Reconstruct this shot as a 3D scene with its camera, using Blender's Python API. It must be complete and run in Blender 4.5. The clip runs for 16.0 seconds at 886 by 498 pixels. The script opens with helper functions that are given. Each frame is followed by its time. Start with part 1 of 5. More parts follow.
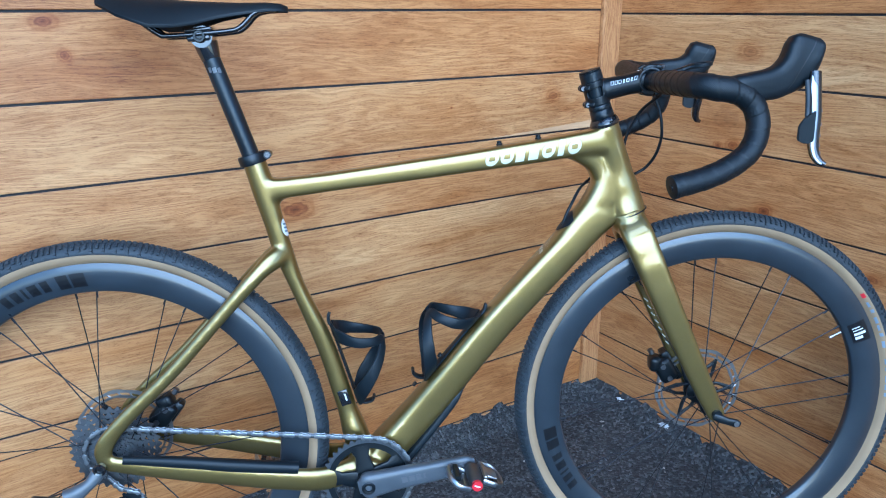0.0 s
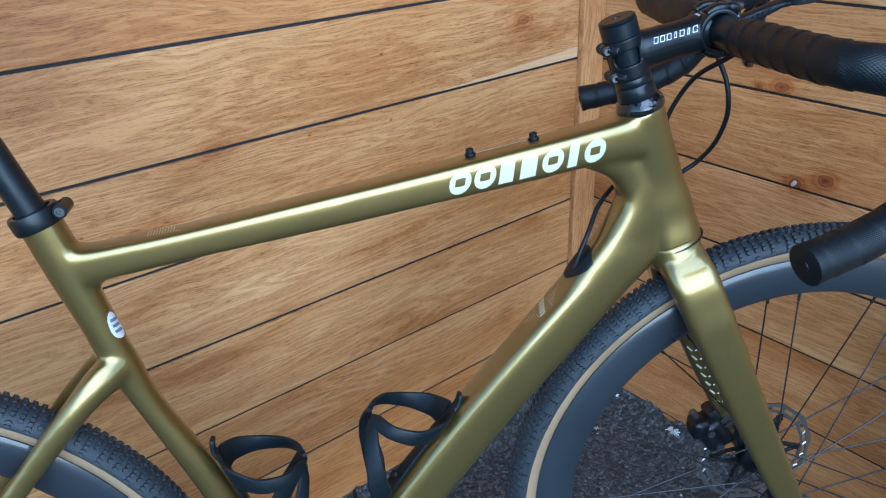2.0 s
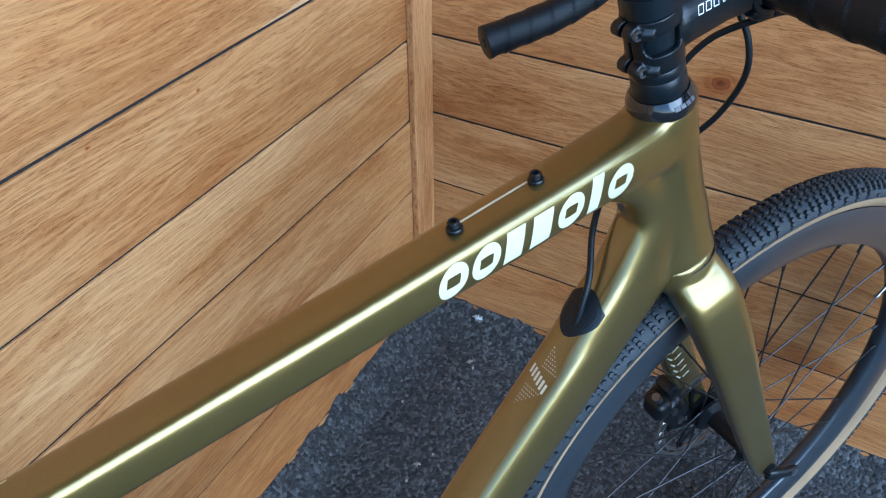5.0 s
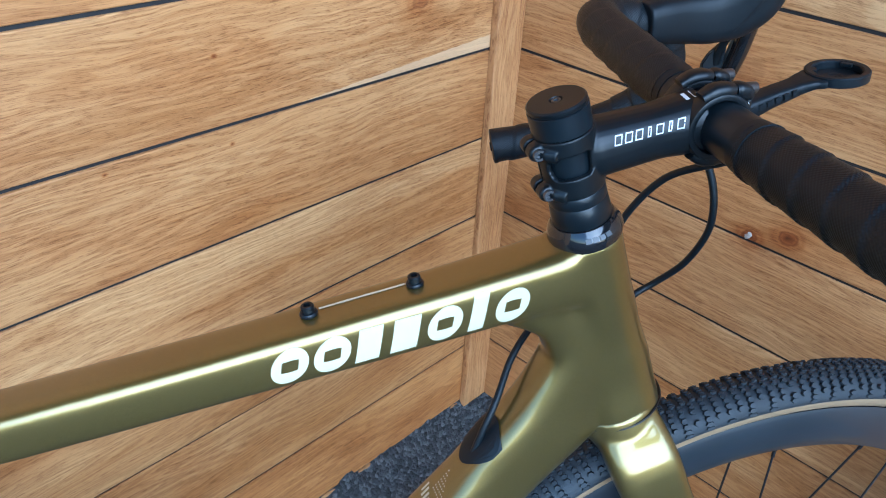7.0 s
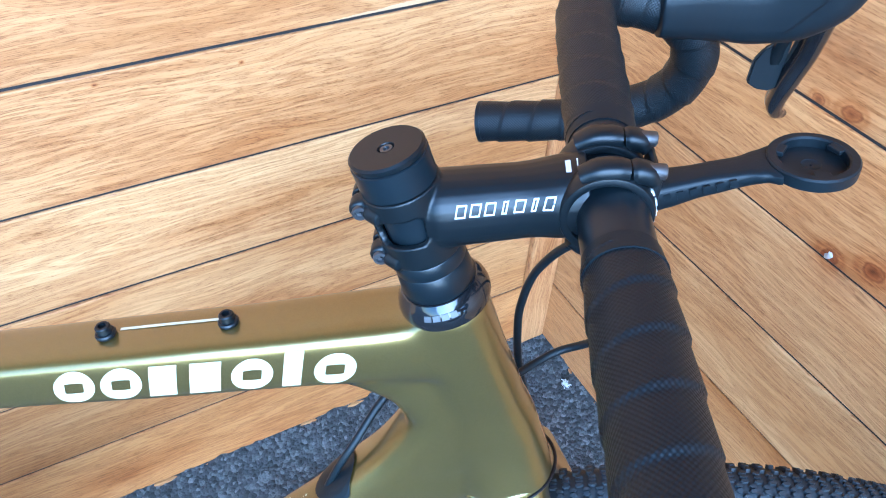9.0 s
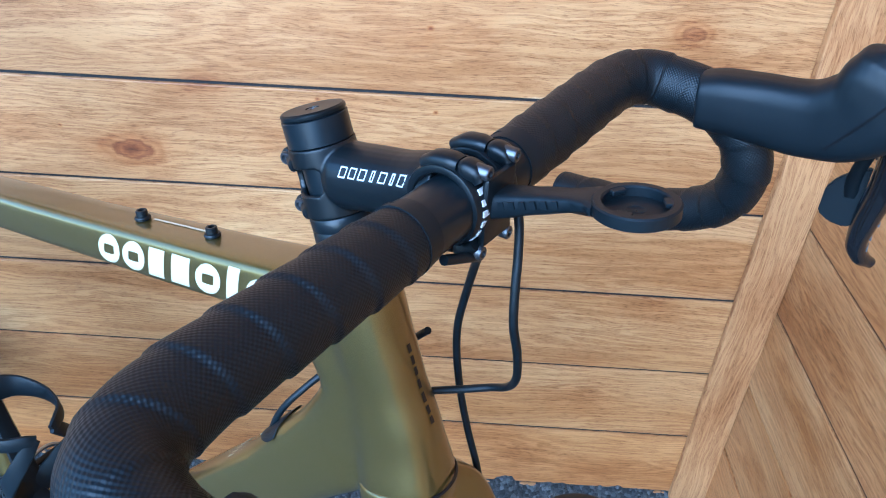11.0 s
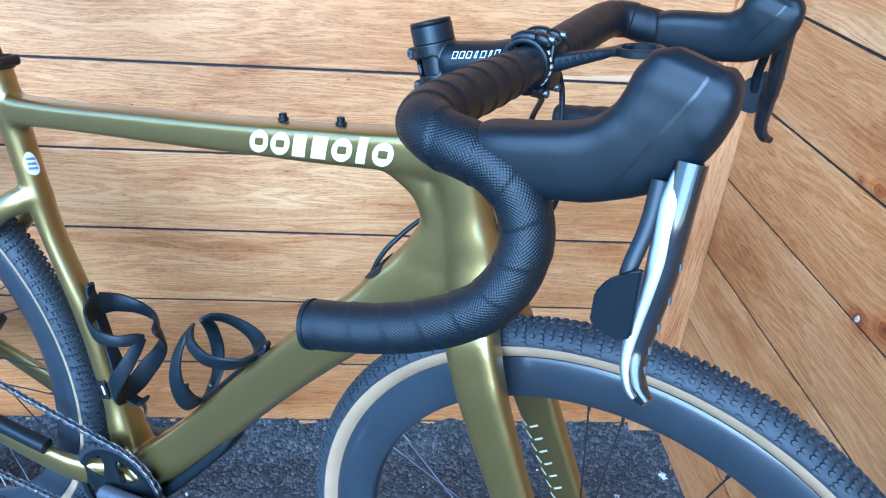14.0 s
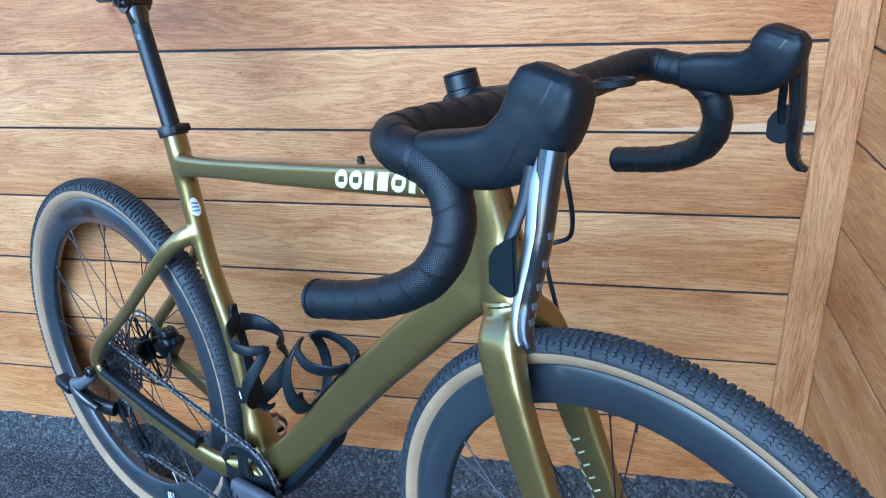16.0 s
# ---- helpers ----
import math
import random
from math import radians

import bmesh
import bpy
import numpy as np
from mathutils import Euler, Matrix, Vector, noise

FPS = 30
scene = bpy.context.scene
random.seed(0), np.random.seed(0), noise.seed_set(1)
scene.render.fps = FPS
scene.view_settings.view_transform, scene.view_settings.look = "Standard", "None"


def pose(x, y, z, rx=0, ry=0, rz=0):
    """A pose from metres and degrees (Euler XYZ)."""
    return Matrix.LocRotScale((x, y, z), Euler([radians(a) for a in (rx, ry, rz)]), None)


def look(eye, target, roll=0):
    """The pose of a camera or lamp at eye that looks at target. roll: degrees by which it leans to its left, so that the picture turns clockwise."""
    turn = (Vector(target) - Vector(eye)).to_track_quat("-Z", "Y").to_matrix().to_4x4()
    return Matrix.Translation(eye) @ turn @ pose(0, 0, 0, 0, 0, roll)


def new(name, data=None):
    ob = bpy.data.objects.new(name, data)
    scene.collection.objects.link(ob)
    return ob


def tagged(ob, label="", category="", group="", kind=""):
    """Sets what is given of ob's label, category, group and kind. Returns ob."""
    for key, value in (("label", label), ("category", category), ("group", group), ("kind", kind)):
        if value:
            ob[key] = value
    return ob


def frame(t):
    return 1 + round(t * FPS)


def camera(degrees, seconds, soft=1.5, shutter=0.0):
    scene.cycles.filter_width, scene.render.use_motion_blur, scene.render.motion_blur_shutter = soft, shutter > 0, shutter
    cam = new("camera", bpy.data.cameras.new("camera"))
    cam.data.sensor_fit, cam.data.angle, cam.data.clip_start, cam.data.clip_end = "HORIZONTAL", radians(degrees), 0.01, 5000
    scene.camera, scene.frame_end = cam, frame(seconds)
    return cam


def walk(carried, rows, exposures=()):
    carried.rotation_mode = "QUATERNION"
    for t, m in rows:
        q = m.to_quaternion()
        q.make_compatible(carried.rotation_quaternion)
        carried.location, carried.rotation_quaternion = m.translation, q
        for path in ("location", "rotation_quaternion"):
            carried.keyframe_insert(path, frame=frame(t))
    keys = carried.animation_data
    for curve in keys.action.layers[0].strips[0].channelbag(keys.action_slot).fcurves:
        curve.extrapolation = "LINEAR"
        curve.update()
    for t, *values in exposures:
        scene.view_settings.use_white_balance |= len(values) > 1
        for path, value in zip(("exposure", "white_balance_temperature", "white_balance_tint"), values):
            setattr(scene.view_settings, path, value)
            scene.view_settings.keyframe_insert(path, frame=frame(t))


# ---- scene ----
cam = camera(61.9, 16.0, soft=1.1)
PATH = [
    (0, (-1.402, -1.359, 1.027), (-0.362, 0.234, 0.41), -0.1),
    (0.5, (-1.397, -1.234, 1.047), (-0.276, 0.28, 0.376), 0.4),
    (1, (-1.341, -1.126, 1.047), (-0.182, 0.329, 0.313), 0.9),
    (1.5, (-1.207, -1.011, 1.051), (-0.079, 0.405, 0.2), 0.2),
    (2, (-1.108, -0.918, 1.067), (-0.015, 0.48, 0.145), -2.2),
    (2.5, (-1.06, -0.796, 1.075), (0.122, 0.46, 0.062), -3.5),
    (3, (-1.028, -0.668, 1.093), (0.252, 0.306, -0.095), -2.5),
    (3.5, (-1.006, -0.598, 1.1), (0.27, 0.217, -0.206), -2.1),
    (3.7, (-0.995, -0.582, 1.102), (0.293, 0.189, -0.221), -1.0),
    (5.8, (-0.963, -0.559, 1.089), (0.394, 0.147, -0.2), 0.6),
    (6, (-0.956, -0.569, 1.083), (0.41, 0.173, -0.175), 1.1),
    (6.5, (-0.93, -0.611, 1.087), (0.428, 0.312, -0.055), 1.4),
    (7, (-0.857, -0.687, 1.091), (0.351, 0.457, -0.018), 3.3),
    (7.5, (-0.792, -0.746, 1.099), (0.272, 0.542, 0.0), 3.0),
    (8, (-0.742, -0.769, 1.111), (0.221, 0.585, -0.002), 2.9),
    (8.5, (-0.69, -0.742, 1.12), (0.117, 0.584, -0.141), 3.0),
    (9, (-0.637, -0.695, 1.127), (0.092, 0.537, -0.27), 3.5),
    (9.2, (-0.615, -0.697, 1.133), (0.021, 0.537, -0.306), 2.8),
    (11.3, (-0.435, -0.824, 1.101), (-0.544, 0.815, -0.04), 1.9),
    (11.5, (-0.433, -0.823, 1.101), (-0.565, 0.816, -0.039), 1.3),
    (12, (-0.448, -0.826, 1.103), (-0.542, 0.836, -0.006), 2.6),
    (12.5, (-0.487, -0.851, 1.107), (-0.53, 0.833, 0.029), 3.0),
    (13, (-0.549, -0.915, 1.1), (-0.476, 0.773, 0.03), 3.9),
    (13.5, (-0.587, -1.033, 1.091), (-0.445, 0.67, 0.051), 5.0),
    (14, (-0.558, -1.099, 1.086), (-0.411, 0.617, 0.07), 4.1),
    (14.5, (-0.487, -1.152, 1.084), (-0.614, 0.594, 0.117), 0.5),
    (15, (-0.425, -1.194, 1.086), (-0.684, 0.575, 0.189), -1.6),
    (15.5, (-0.397, -1.211, 1.082), (-0.758, 0.561, 0.228), -2.7),
    (16, (-0.379, -1.216, 1.081), (-0.793, 0.559, 0.259), -3.1),
]
walk(cam, [(t, look(eye, target, roll)) for t, eye, target, roll in PATH], [(0, 1.12, 4290, 1), (0.5, 1.19, 4330, 1), (1.5, 1.01, 4510, 1), (3, 0.92, 4500, 1), (3.6, 1.04, 4480, 1), (6.5, 1.10, 4590, 1), (7.0, 1.20, 4490, 1), (7.5, 1.78, 4290, 1), (8.0, 2.10, 4190, 1), (9.0, 2.13, 4090, 1), (11.5, 1.54, 4090, 1), (12.0, 1.79, 3990, 1), (12.5, 1.90, 3890, 1), (13.0, 1.90, 3890, 1), (13.5, 2.10, 3890, 1), (14.0, 1.82, 3990, 1), (14.8, 1.72, 4040, 1), (16, 1.35, 4190, 1)])


# ---- world, sun, exposure ----
world = bpy.data.worlds.new("sky")
scene.world = world
world.use_nodes = True
wt = world.node_tree
sky = wt.nodes.new("ShaderNodeTexSky")
sky.sky_type = "NISHITA"
sky.sun_disc = False
sky.sun_elevation = radians(30)
sky.sun_rotation = radians(204.2)
sky.air_density, sky.dust_density, sky.ozone_density = 1.0, 0.6, 1.5
wt.links.new(sky.outputs[0], wt.nodes["Background"].inputs[0])
wt.nodes["Background"].inputs[1].default_value = 0.15
sun_data = bpy.data.lights.new("sun", "SUN")
sun_data.energy, sun_data.angle, sun_data.color = 1.5, radians(58), (0.96, 0.98, 1.0)
sun = new("sun", sun_data)
sun.matrix_world = look((-0.45, -1.0, 0.60), (0, 0, 0))


# ---- materials ----
def nodes_of(name):
    m = bpy.data.materials.new(name)
    m.use_nodes = True
    nt = m.node_tree
    return m, nt, nt.nodes["Principled BSDF"]


def nd(nt, kind, **inputs):
    n = nt.nodes.new(kind)
    for k, v in inputs.items():
        n.inputs[k.replace("_", " ")].default_value = v
    return n


def ramp(nt, src, stops):
    r = nt.nodes.new("ShaderNodeValToRGB")
    els = r.color_ramp.elements
    els[0].position, els[0].color = stops[0][0], (*stops[0][1], 1)
    els[1].position, els[1].color = stops[-1][0], (*stops[-1][1], 1)
    for p, c in stops[1:-1]:
        e = els.new(p)
        e.color = (*c, 1)
    nt.links.new(src, r.inputs[0])
    return r.outputs[0]


def mapped(nt, scale, coord="Object", shift=True):
    tc = nt.nodes.new("ShaderNodeTexCoord")
    mp = nt.nodes.new("ShaderNodeMapping")
    mp.inputs["Scale"].default_value = scale
    src = tc.outputs[coord]
    if shift:
        oi = nt.nodes.new("ShaderNodeObjectInfo")
        ml = nt.nodes.new("ShaderNodeMath")
        ml.operation = "MULTIPLY"
        ml.inputs[1].default_value = 37.0
        nt.links.new(oi.outputs["Random"], ml.inputs[0])
        ad = nt.nodes.new("ShaderNodeVectorMath")
        nt.links.new(src, ad.inputs[0])
        nt.links.new(ml.outputs[0], ad.inputs[1])
        src = ad.outputs[0]
    nt.links.new(src, mp.inputs["Vector"])
    return mp.outputs[0]


def bump(nt, b, height, strength, dist=0.001):
    bp = nd(nt, "ShaderNodeBump", Strength=strength, Distance=dist)
    nt.links.new(height, bp.inputs["Height"])
    nt.links.new(bp.outputs[0], b.inputs["Normal"])
    return bp


def mix(nt, fac, a, b, mode="MIX"):
    m = nt.nodes.new("ShaderNodeMix")
    m.data_type, m.blend_type = "RGBA", mode
    for sock, v in ((m.inputs[0], fac), (m.inputs[6], a), (m.inputs[7], b)):
        if isinstance(v, (int, float)):
            sock.default_value = v
        elif isinstance(v, tuple):
            sock.default_value = (*v, 1)
        else:
            nt.links.new(v, sock)
    return m.outputs[2]


def plain(name, color, rough=0.5, metal=0.0, coat=0.0, grain=0.0, scale=300, vary=0.12, spec=0.5):
    """A surface with faint two-scale variation in colour and gloss, and a fine grain."""
    m, nt, b = nodes_of(name)
    b.inputs["Metallic"].default_value = metal
    b.inputs["Specular IOR Level"].default_value = spec
    b.inputs["Coat Weight"].default_value = coat
    b.inputs["Coat Roughness"].default_value = 0.06
    v = mapped(nt, (1, 1, 1))
    n1 = nd(nt, "ShaderNodeTexNoise", Scale=14.0, Detail=5.0)
    n2 = nd(nt, "ShaderNodeTexNoise", Scale=float(scale), Detail=3.0)
    for n in (n1, n2):
        nt.links.new(v, n.inputs["Vector"])
    lo = tuple(c * (1 - vary) for c in color)
    hi = tuple(min(1, c * (1 + vary)) for c in color)
    nt.links.new(ramp(nt, n1.outputs[0], [(0.3, lo), (0.7, hi)]), b.inputs["Base Color"])
    rr = nd(nt, "ShaderNodeMapRange", To_Min=max(0.02, rough - 0.06), To_Max=min(1, rough + 0.06))
    nt.links.new(n1.outputs[0], rr.inputs[0])
    nt.links.new(rr.outputs[0], b.inputs["Roughness"])
    if grain:
        bump(nt, b, n2.outputs[0], grain, 0.0006)
    return m


# knots of the two walls: centre, half-lengths, depth of tone
KNOTS = [((-0.867, 0.01, 0.646), (.040, .05, .020), 1.0), ((-0.2, 0.01, 0.830), (.020, .05, .014), .8), ((-0.769, 0.01, 0.742), (.026, .05, .012), .6), ((-1.263, 0.01, 1.010), (.020, .05, .012), 1.0),
         ((-1.241, 0.01, 0.957), (.010, .05, .010), .9), ((-1.152, 0.01, 0.940), (.14, .05, .035), .35), ((-0.492, 0.01, 0.822), (0.0030, .05, 0.0022), 1.0), ((-0.483, 0.01, 0.720), (0.0025, .05, 0.0019), 1.0),
         ((-0.626, 0.01, 0.729), (0.0025, .05, 0.0017), 1.0), ((-0.953, 0.01, 0.675), (0.0020, .05, 0.0017), 1.0), ((-1.013, 0.01, 0.845), (0.0020, .05, 0.0017), 1.0),
         ((0.01, -0.414, 0.598), (.05, .016, .013), 1.0), ((0.01, -0.459, 0.617), (.05, .020, .014), 1.0), ((0.01, -0.364, 0.745), (.05, .018, .012), 1.0), ((0.01, -0.328, 0.739), (.05, .012, .009), .9), ((0.01, -0.44, 0.585), (.05, .05, .02), .3),
         ((0.01, -0.34, 0.797), (.05, .050, .030), .45), ((0.01, -0.38, 0.942), (.05, .026, .016), .7), ((0.01, -0.7, 0.535), (.05, .02, .012), .8)]


def math_node(nt, op, a, c, d=None):
    n = nt.nodes.new("ShaderNodeMath")
    n.operation = op
    for i, v in enumerate((a, c, d)):
        if v is None:
            continue
        if isinstance(v, (int, float)):
            n.inputs[i].default_value = v
        else:
            nt.links.new(v, n.inputs[i])
    return n.outputs[0]


def wood(name, light, mid, dark, rough=0.42, knots=True):
    """Oiled oak: broad honey tones, long straight grain with slow arches, short dark pores, each board offset by its own random."""
    m, nt, b = nodes_of(name)
    oi = nt.nodes.new("ShaderNodeObjectInfo")
    geo = nt.nodes.new("ShaderNodeNewGeometry")
    # the grain swerves a little up and down along a board
    sway = nd(nt, "ShaderNodeTexNoise", Scale=1.0, Detail=3.0, Roughness=0.5)
    nt.links.new(mapped(nt, (3.5, 3, 9)), sway.inputs["Vector"])
    lift = math_node(nt, "MULTIPLY_ADD", sway.outputs[0], 0.044, -0.022)
    comb = nt.nodes.new("ShaderNodeCombineXYZ")
    nt.links.new(lift, comb.inputs[2])

    def grain(scale, **inputs):
        n = nd(nt, "ShaderNodeTexNoise", Scale=1.0, **inputs)
        tc = nt.nodes.new("ShaderNodeTexCoord")
        ml = math_node(nt, "MULTIPLY", oi.outputs["Random"], 37.0)
        ad = nt.nodes.new("ShaderNodeVectorMath")
        nt.links.new(tc.outputs["Object"], ad.inputs[0])
        nt.links.new(comb.outputs[0], ad.inputs[1])
        ad2 = nt.nodes.new("ShaderNodeVectorMath")
        nt.links.new(ad.outputs[0], ad2.inputs[0])
        nt.links.new(ml, ad2.inputs[1])
        mp = nt.nodes.new("ShaderNodeMapping")
        mp.inputs["Scale"].default_value = scale
        nt.links.new(ad2.outputs[0], mp.inputs["Vector"])
        nt.links.new(mp.outputs[0], n.inputs["Vector"])
        return n.outputs[0]
    broad = grain((1.7, 3, 11), Detail=4.0, Roughness=0.55, Distortion=0.4)
    rings = grain((1.1, 3, 15), Detail=3.5, Roughness=0.5)
    fine = grain((14, 40, 480), Detail=5.0, Roughness=0.68, Distortion=0.25)
    pores = grain((80, 200, 1150), Detail=2.0, Roughness=0.6, Distortion=0.2)
    flecks = grain((38, 90, 760), Detail=3.0, Roughness=0.6, Distortion=0.3)
    cloud = nd(nt, "ShaderNodeTexNoise", Scale=1.0, Detail=3.0)
    nt.links.new(mapped(nt, (5, 8, 13)), cloud.inputs["Vector"])
    half = tuple((a + c) / 2 for a, c in zip(light, mid))
    base = ramp(nt, broad, [(0.3, mid), (0.48, half), (0.68, light)])
    base = mix(nt, 0.8, base, ramp(nt, cloud.outputs[0], [(0.30, (0.74, 0.61, 0.47)), (0.42, (0.92, 0.86, 0.80)), (0.55, (1, 1, 1)), (0.72, (1.05, 1.08, 1.12))]), "MULTIPLY")
    lines = math_node(nt, "SINE", math_node(nt, "MULTIPLY", rings, 150.0), 0.0)
    c1 = mix(nt, 0.62, base, ramp(nt, lines, [(0.0, (0.80, 0.72, 0.63)), (0.35, (0.97, 0.96, 0.94)), (1.0, (1.03, 1.03, 1.02))]), "MULTIPLY")
    c2 = mix(nt, 0.8, c1, ramp(nt, fine, [(0.33, (0.66, 0.55, 0.44)), (0.48, (1, 1, 1)), (0.8, (1.10, 1.10, 1.09))]), "MULTIPLY")
    c2 = mix(nt, 0.6, c2, ramp(nt, flecks, [(0.30, (0.68, 0.57, 0.46)), (0.42, (1, 1, 1)), (1.0, (1, 1, 1))]), "MULTIPLY")
    # pores gather along the figure
    pm = math_node(nt, "MULTIPLY_ADD", cloud.outputs[0], 0.16, math_node(nt, "MULTIPLY_ADD", lines, 0.03, pores))
    c3 = mix(nt, 0.60, c2, ramp(nt, pm, [(0.42, (0.40, 0.27, 0.17)), (0.535, (1, 1, 1)), (1.0, (1, 1, 1))]), "MULTIPLY")
    tone = ramp(nt, oi.outputs["Random"], [(0.0, (0.84, 0.66, 0.48)), (0.25, (0.96, 0.93, 0.90)), (0.5, (0.90, 0.75, 0.58)), (0.75, (1.02, 1.04, 1.06)), (1.0, (0.88, 0.70, 0.52))])
    col = mix(nt, 1.0, c3, tone, "MULTIPLY")
    if knots:
        wob = nd(nt, "ShaderNodeTexNoise", Scale=42.0, Detail=4.0, Roughness=0.6)
        nt.links.new(geo.outputs["Position"], wob.inputs["Vector"])
        for centre, size, depth in KNOTS:
            sub = nt.nodes.new("ShaderNodeVectorMath")
            sub.operation = "SUBTRACT"
            sub.inputs[1].default_value = centre
            nt.links.new(geo.outputs["Position"], sub.inputs[0])
            mul = nt.nodes.new("ShaderNodeVectorMath")
            mul.operation = "MULTIPLY"
            mul.inputs[1].default_value = tuple(1 / v for v in size)
            nt.links.new(sub.outputs[0], mul.inputs[0])
            ln = nt.nodes.new("ShaderNodeVectorMath")
            ln.operation = "LENGTH"
            nt.links.new(mul.outputs[0], ln.inputs[0])
            dd = math_node(nt, "MULTIPLY_ADD", wob.outputs[0], 0.8, ln.outputs["Value"])
            kc = ramp(nt, math_node(nt, "MULTIPLY", dd, 0.4), [(0.16, (0.12, 0.06, 0.035)), (0.26, (0.40, 0.22, 0.12)), (0.34, (0.64, 0.43, 0.28)), (0.40, (0.45, 0.27, 0.16)), (0.47, (0.85, 0.70, 0.55)), (0.56, (0.74, 0.57, 0.42)), (0.68, (0.95, 0.88, 0.80)), (1.0, (1, 1, 1))])
            col = mix(nt, depth, col, kc, "MULTIPLY")
        # strip of pale sapwood along one seam
        sx = nt.nodes.new("ShaderNodeSeparateXYZ")
        nt.links.new(geo.outputs["Position"], sx.inputs[0])
        top = math_node(nt, "MULTIPLY_ADD", sx.outputs[0], 0.055, 0.7630)
        top = math_node(nt, "MULTIPLY_ADD", wob.outputs[0], 0.006, top)
        inside = math_node(nt, "LESS_THAN", sx.outputs[2], top)
        inside = math_node(nt, "MULTIPLY", inside, math_node(nt, "GREATER_THAN", sx.outputs[2], 0.7420))
        inside = math_node(nt, "MULTIPLY", inside, math_node(nt, "LESS_THAN", sx.outputs[0], -0.02))
        inside = math_node(nt, "MULTIPLY", inside, math_node(nt, "GREATER_THAN", sx.outputs[0], -0.47))
        col = mix(nt, math_node(nt, "MULTIPLY", inside, 0.6), col, (0.74, 0.53, 0.30))
    nt.links.new(col, b.inputs["Base Color"])
    b.inputs["Specular IOR Level"].default_value = 0.5
    rr = nd(nt, "ShaderNodeMapRange", To_Min=rough - 0.08, To_Max=rough + 0.16)
    nt.links.new(fine, rr.inputs[0])
    nt.links.new(rr.outputs[0], b.inputs["Roughness"])
    bump(nt, b, math_node(nt, "ADD", pm, fine), 0.35, 0.0007)
    return m


OAK = wood("oiled_oak", (0.645, 0.396, 0.172), (0.465, 0.226, 0.068), (0.25, 0.11, 0.03))
OAK_TRIM = wood("oak_trim", (0.60, 0.365, 0.165), (0.49, 0.26, 0.098), (0.25, 0.11, 0.03), 0.5, False)
GAP = plain("dark_gap", (0.02, 0.018, 0.017), 0.8)

# gold green metallic paint under clear lacquer
GOLD, nt, b = nodes_of("gold_olive_paint")
b.inputs["Metallic"].default_value = 0.80
b.inputs["Roughness"].default_value = 0.30
b.inputs["Coat Weight"].default_value = 1.0
b.inputs["Coat Roughness"].default_value = 0.06
fl = nd(nt, "ShaderNodeTexNoise", Scale=2600.0, Detail=2.0)
nt.links.new(mapped(nt, (1, 1, 1)), fl.inputs["Vector"])
big = nd(nt, "ShaderNodeTexNoise", Scale=9.0, Detail=3.0)
nt.links.new(mapped(nt, (1, 1, 1)), big.inputs["Vector"])
gc = ramp(nt, fl.outputs[0], [(0.3, (0.198, 0.144, 0.036)), (0.7, (0.280, 0.206, 0.058))])
nt.links.new(mix(nt, 0.15, gc, ramp(nt, big.outputs[0], [(0.3, (0.8, 0.8, 0.8)), (0.7, (1, 1, 1))]), "MULTIPLY"), b.inputs["Base Color"])

BLACK = plain("black_anodised", (0.0045, 0.0066, 0.0082), 0.36, 0.0, 0.0, 0.05, 900, 0.12, 0.4)
CARBON = plain("satin_carbon", (0.0065, 0.0102, 0.0135), 0.32, 0.0, 0.0, 0.03, 700, 0.2, 0.4)
RIM = plain("rim_carbon", (0.024, 0.029, 0.035), 0.30, 0.0, 0.5, 0.04, 500, 0.15)
RUBBER = plain("hood_rubber", (0.0060, 0.0088, 0.0112), 0.5, 0.0, 0.0, 0.35, 700, 0.12, 0.28)
TREAD = plain("tyre_rubber", (0.026, 0.031, 0.036), 0.62, 0.0, 0.0, 0.3, 600, 0.25)
TAN = plain("tan_sidewall", (0.30, 0.205, 0.108), 0.8, 0.0, 0.0, 0.2, 900, 0.12)
PLASTIC = plain("black_plastic", (0.0065, 0.0098, 0.0125), 0.45, 0.0, 0.0, 0.12, 700, 0.12, 0.3)
GLOSS = plain("gloss_black", (0.010, 0.010, 0.011), 0.12, 0.0, 0.6)
STEEL = plain("brushed_steel", (0.42, 0.42, 0.43), 0.34, 1.0, 0.0, 0.1, 900)
COG = plain("cog_steel", (0.15, 0.157, 0.168), 0.36, 0.9, 0.0, 0.1, 900)
DARKSTEEL = plain("dark_steel", (0.15, 0.15, 0.155), 0.4, 0.9, 0.0, 0.1, 900)
CHAIN = plain("chain_steel", (0.27, 0.275, 0.28), 0.36, 0.9, 0.0, 0.1, 900)
ROTOR = plain("rotor_steel", (0.27, 0.26, 0.25), 0.36, 0.95, 0.0, 0.1, 900)
CRANK = plain("grey_crank_carbon", (0.080, 0.085, 0.092), 0.34, 0.0, 0.1, 0.05, 700, 0.2)
SPOKE = plain("black_spoke", (0.03, 0.03, 0.033), 0.35, 0.6)
SILVER = plain("silver_lever", (0.40, 0.41, 0.42), 0.40, 1.0, 0.0, 0.03)
CREAM = plain("cream_lacquer", (0.70, 0.65, 0.43), 0.25, 0.0, 0.5, 0.0, 300, 0.04)
PALE_GOLD = plain("pale_gold_print", (0.50, 0.42, 0.17), 0.3, 0.3, 0.5, 0.0, 300, 0.04)
WHITE = plain("white_print", (0.75, 0.75, 0.74), 0.4, 0.0, 0.0, 0.0, 300, 0.06)
GREYPRINT = plain("grey_print", (0.10, 0.10, 0.105), 0.4)
DARKPRINT = plain("dark_print", (0.006, 0.006, 0.007), 0.3)
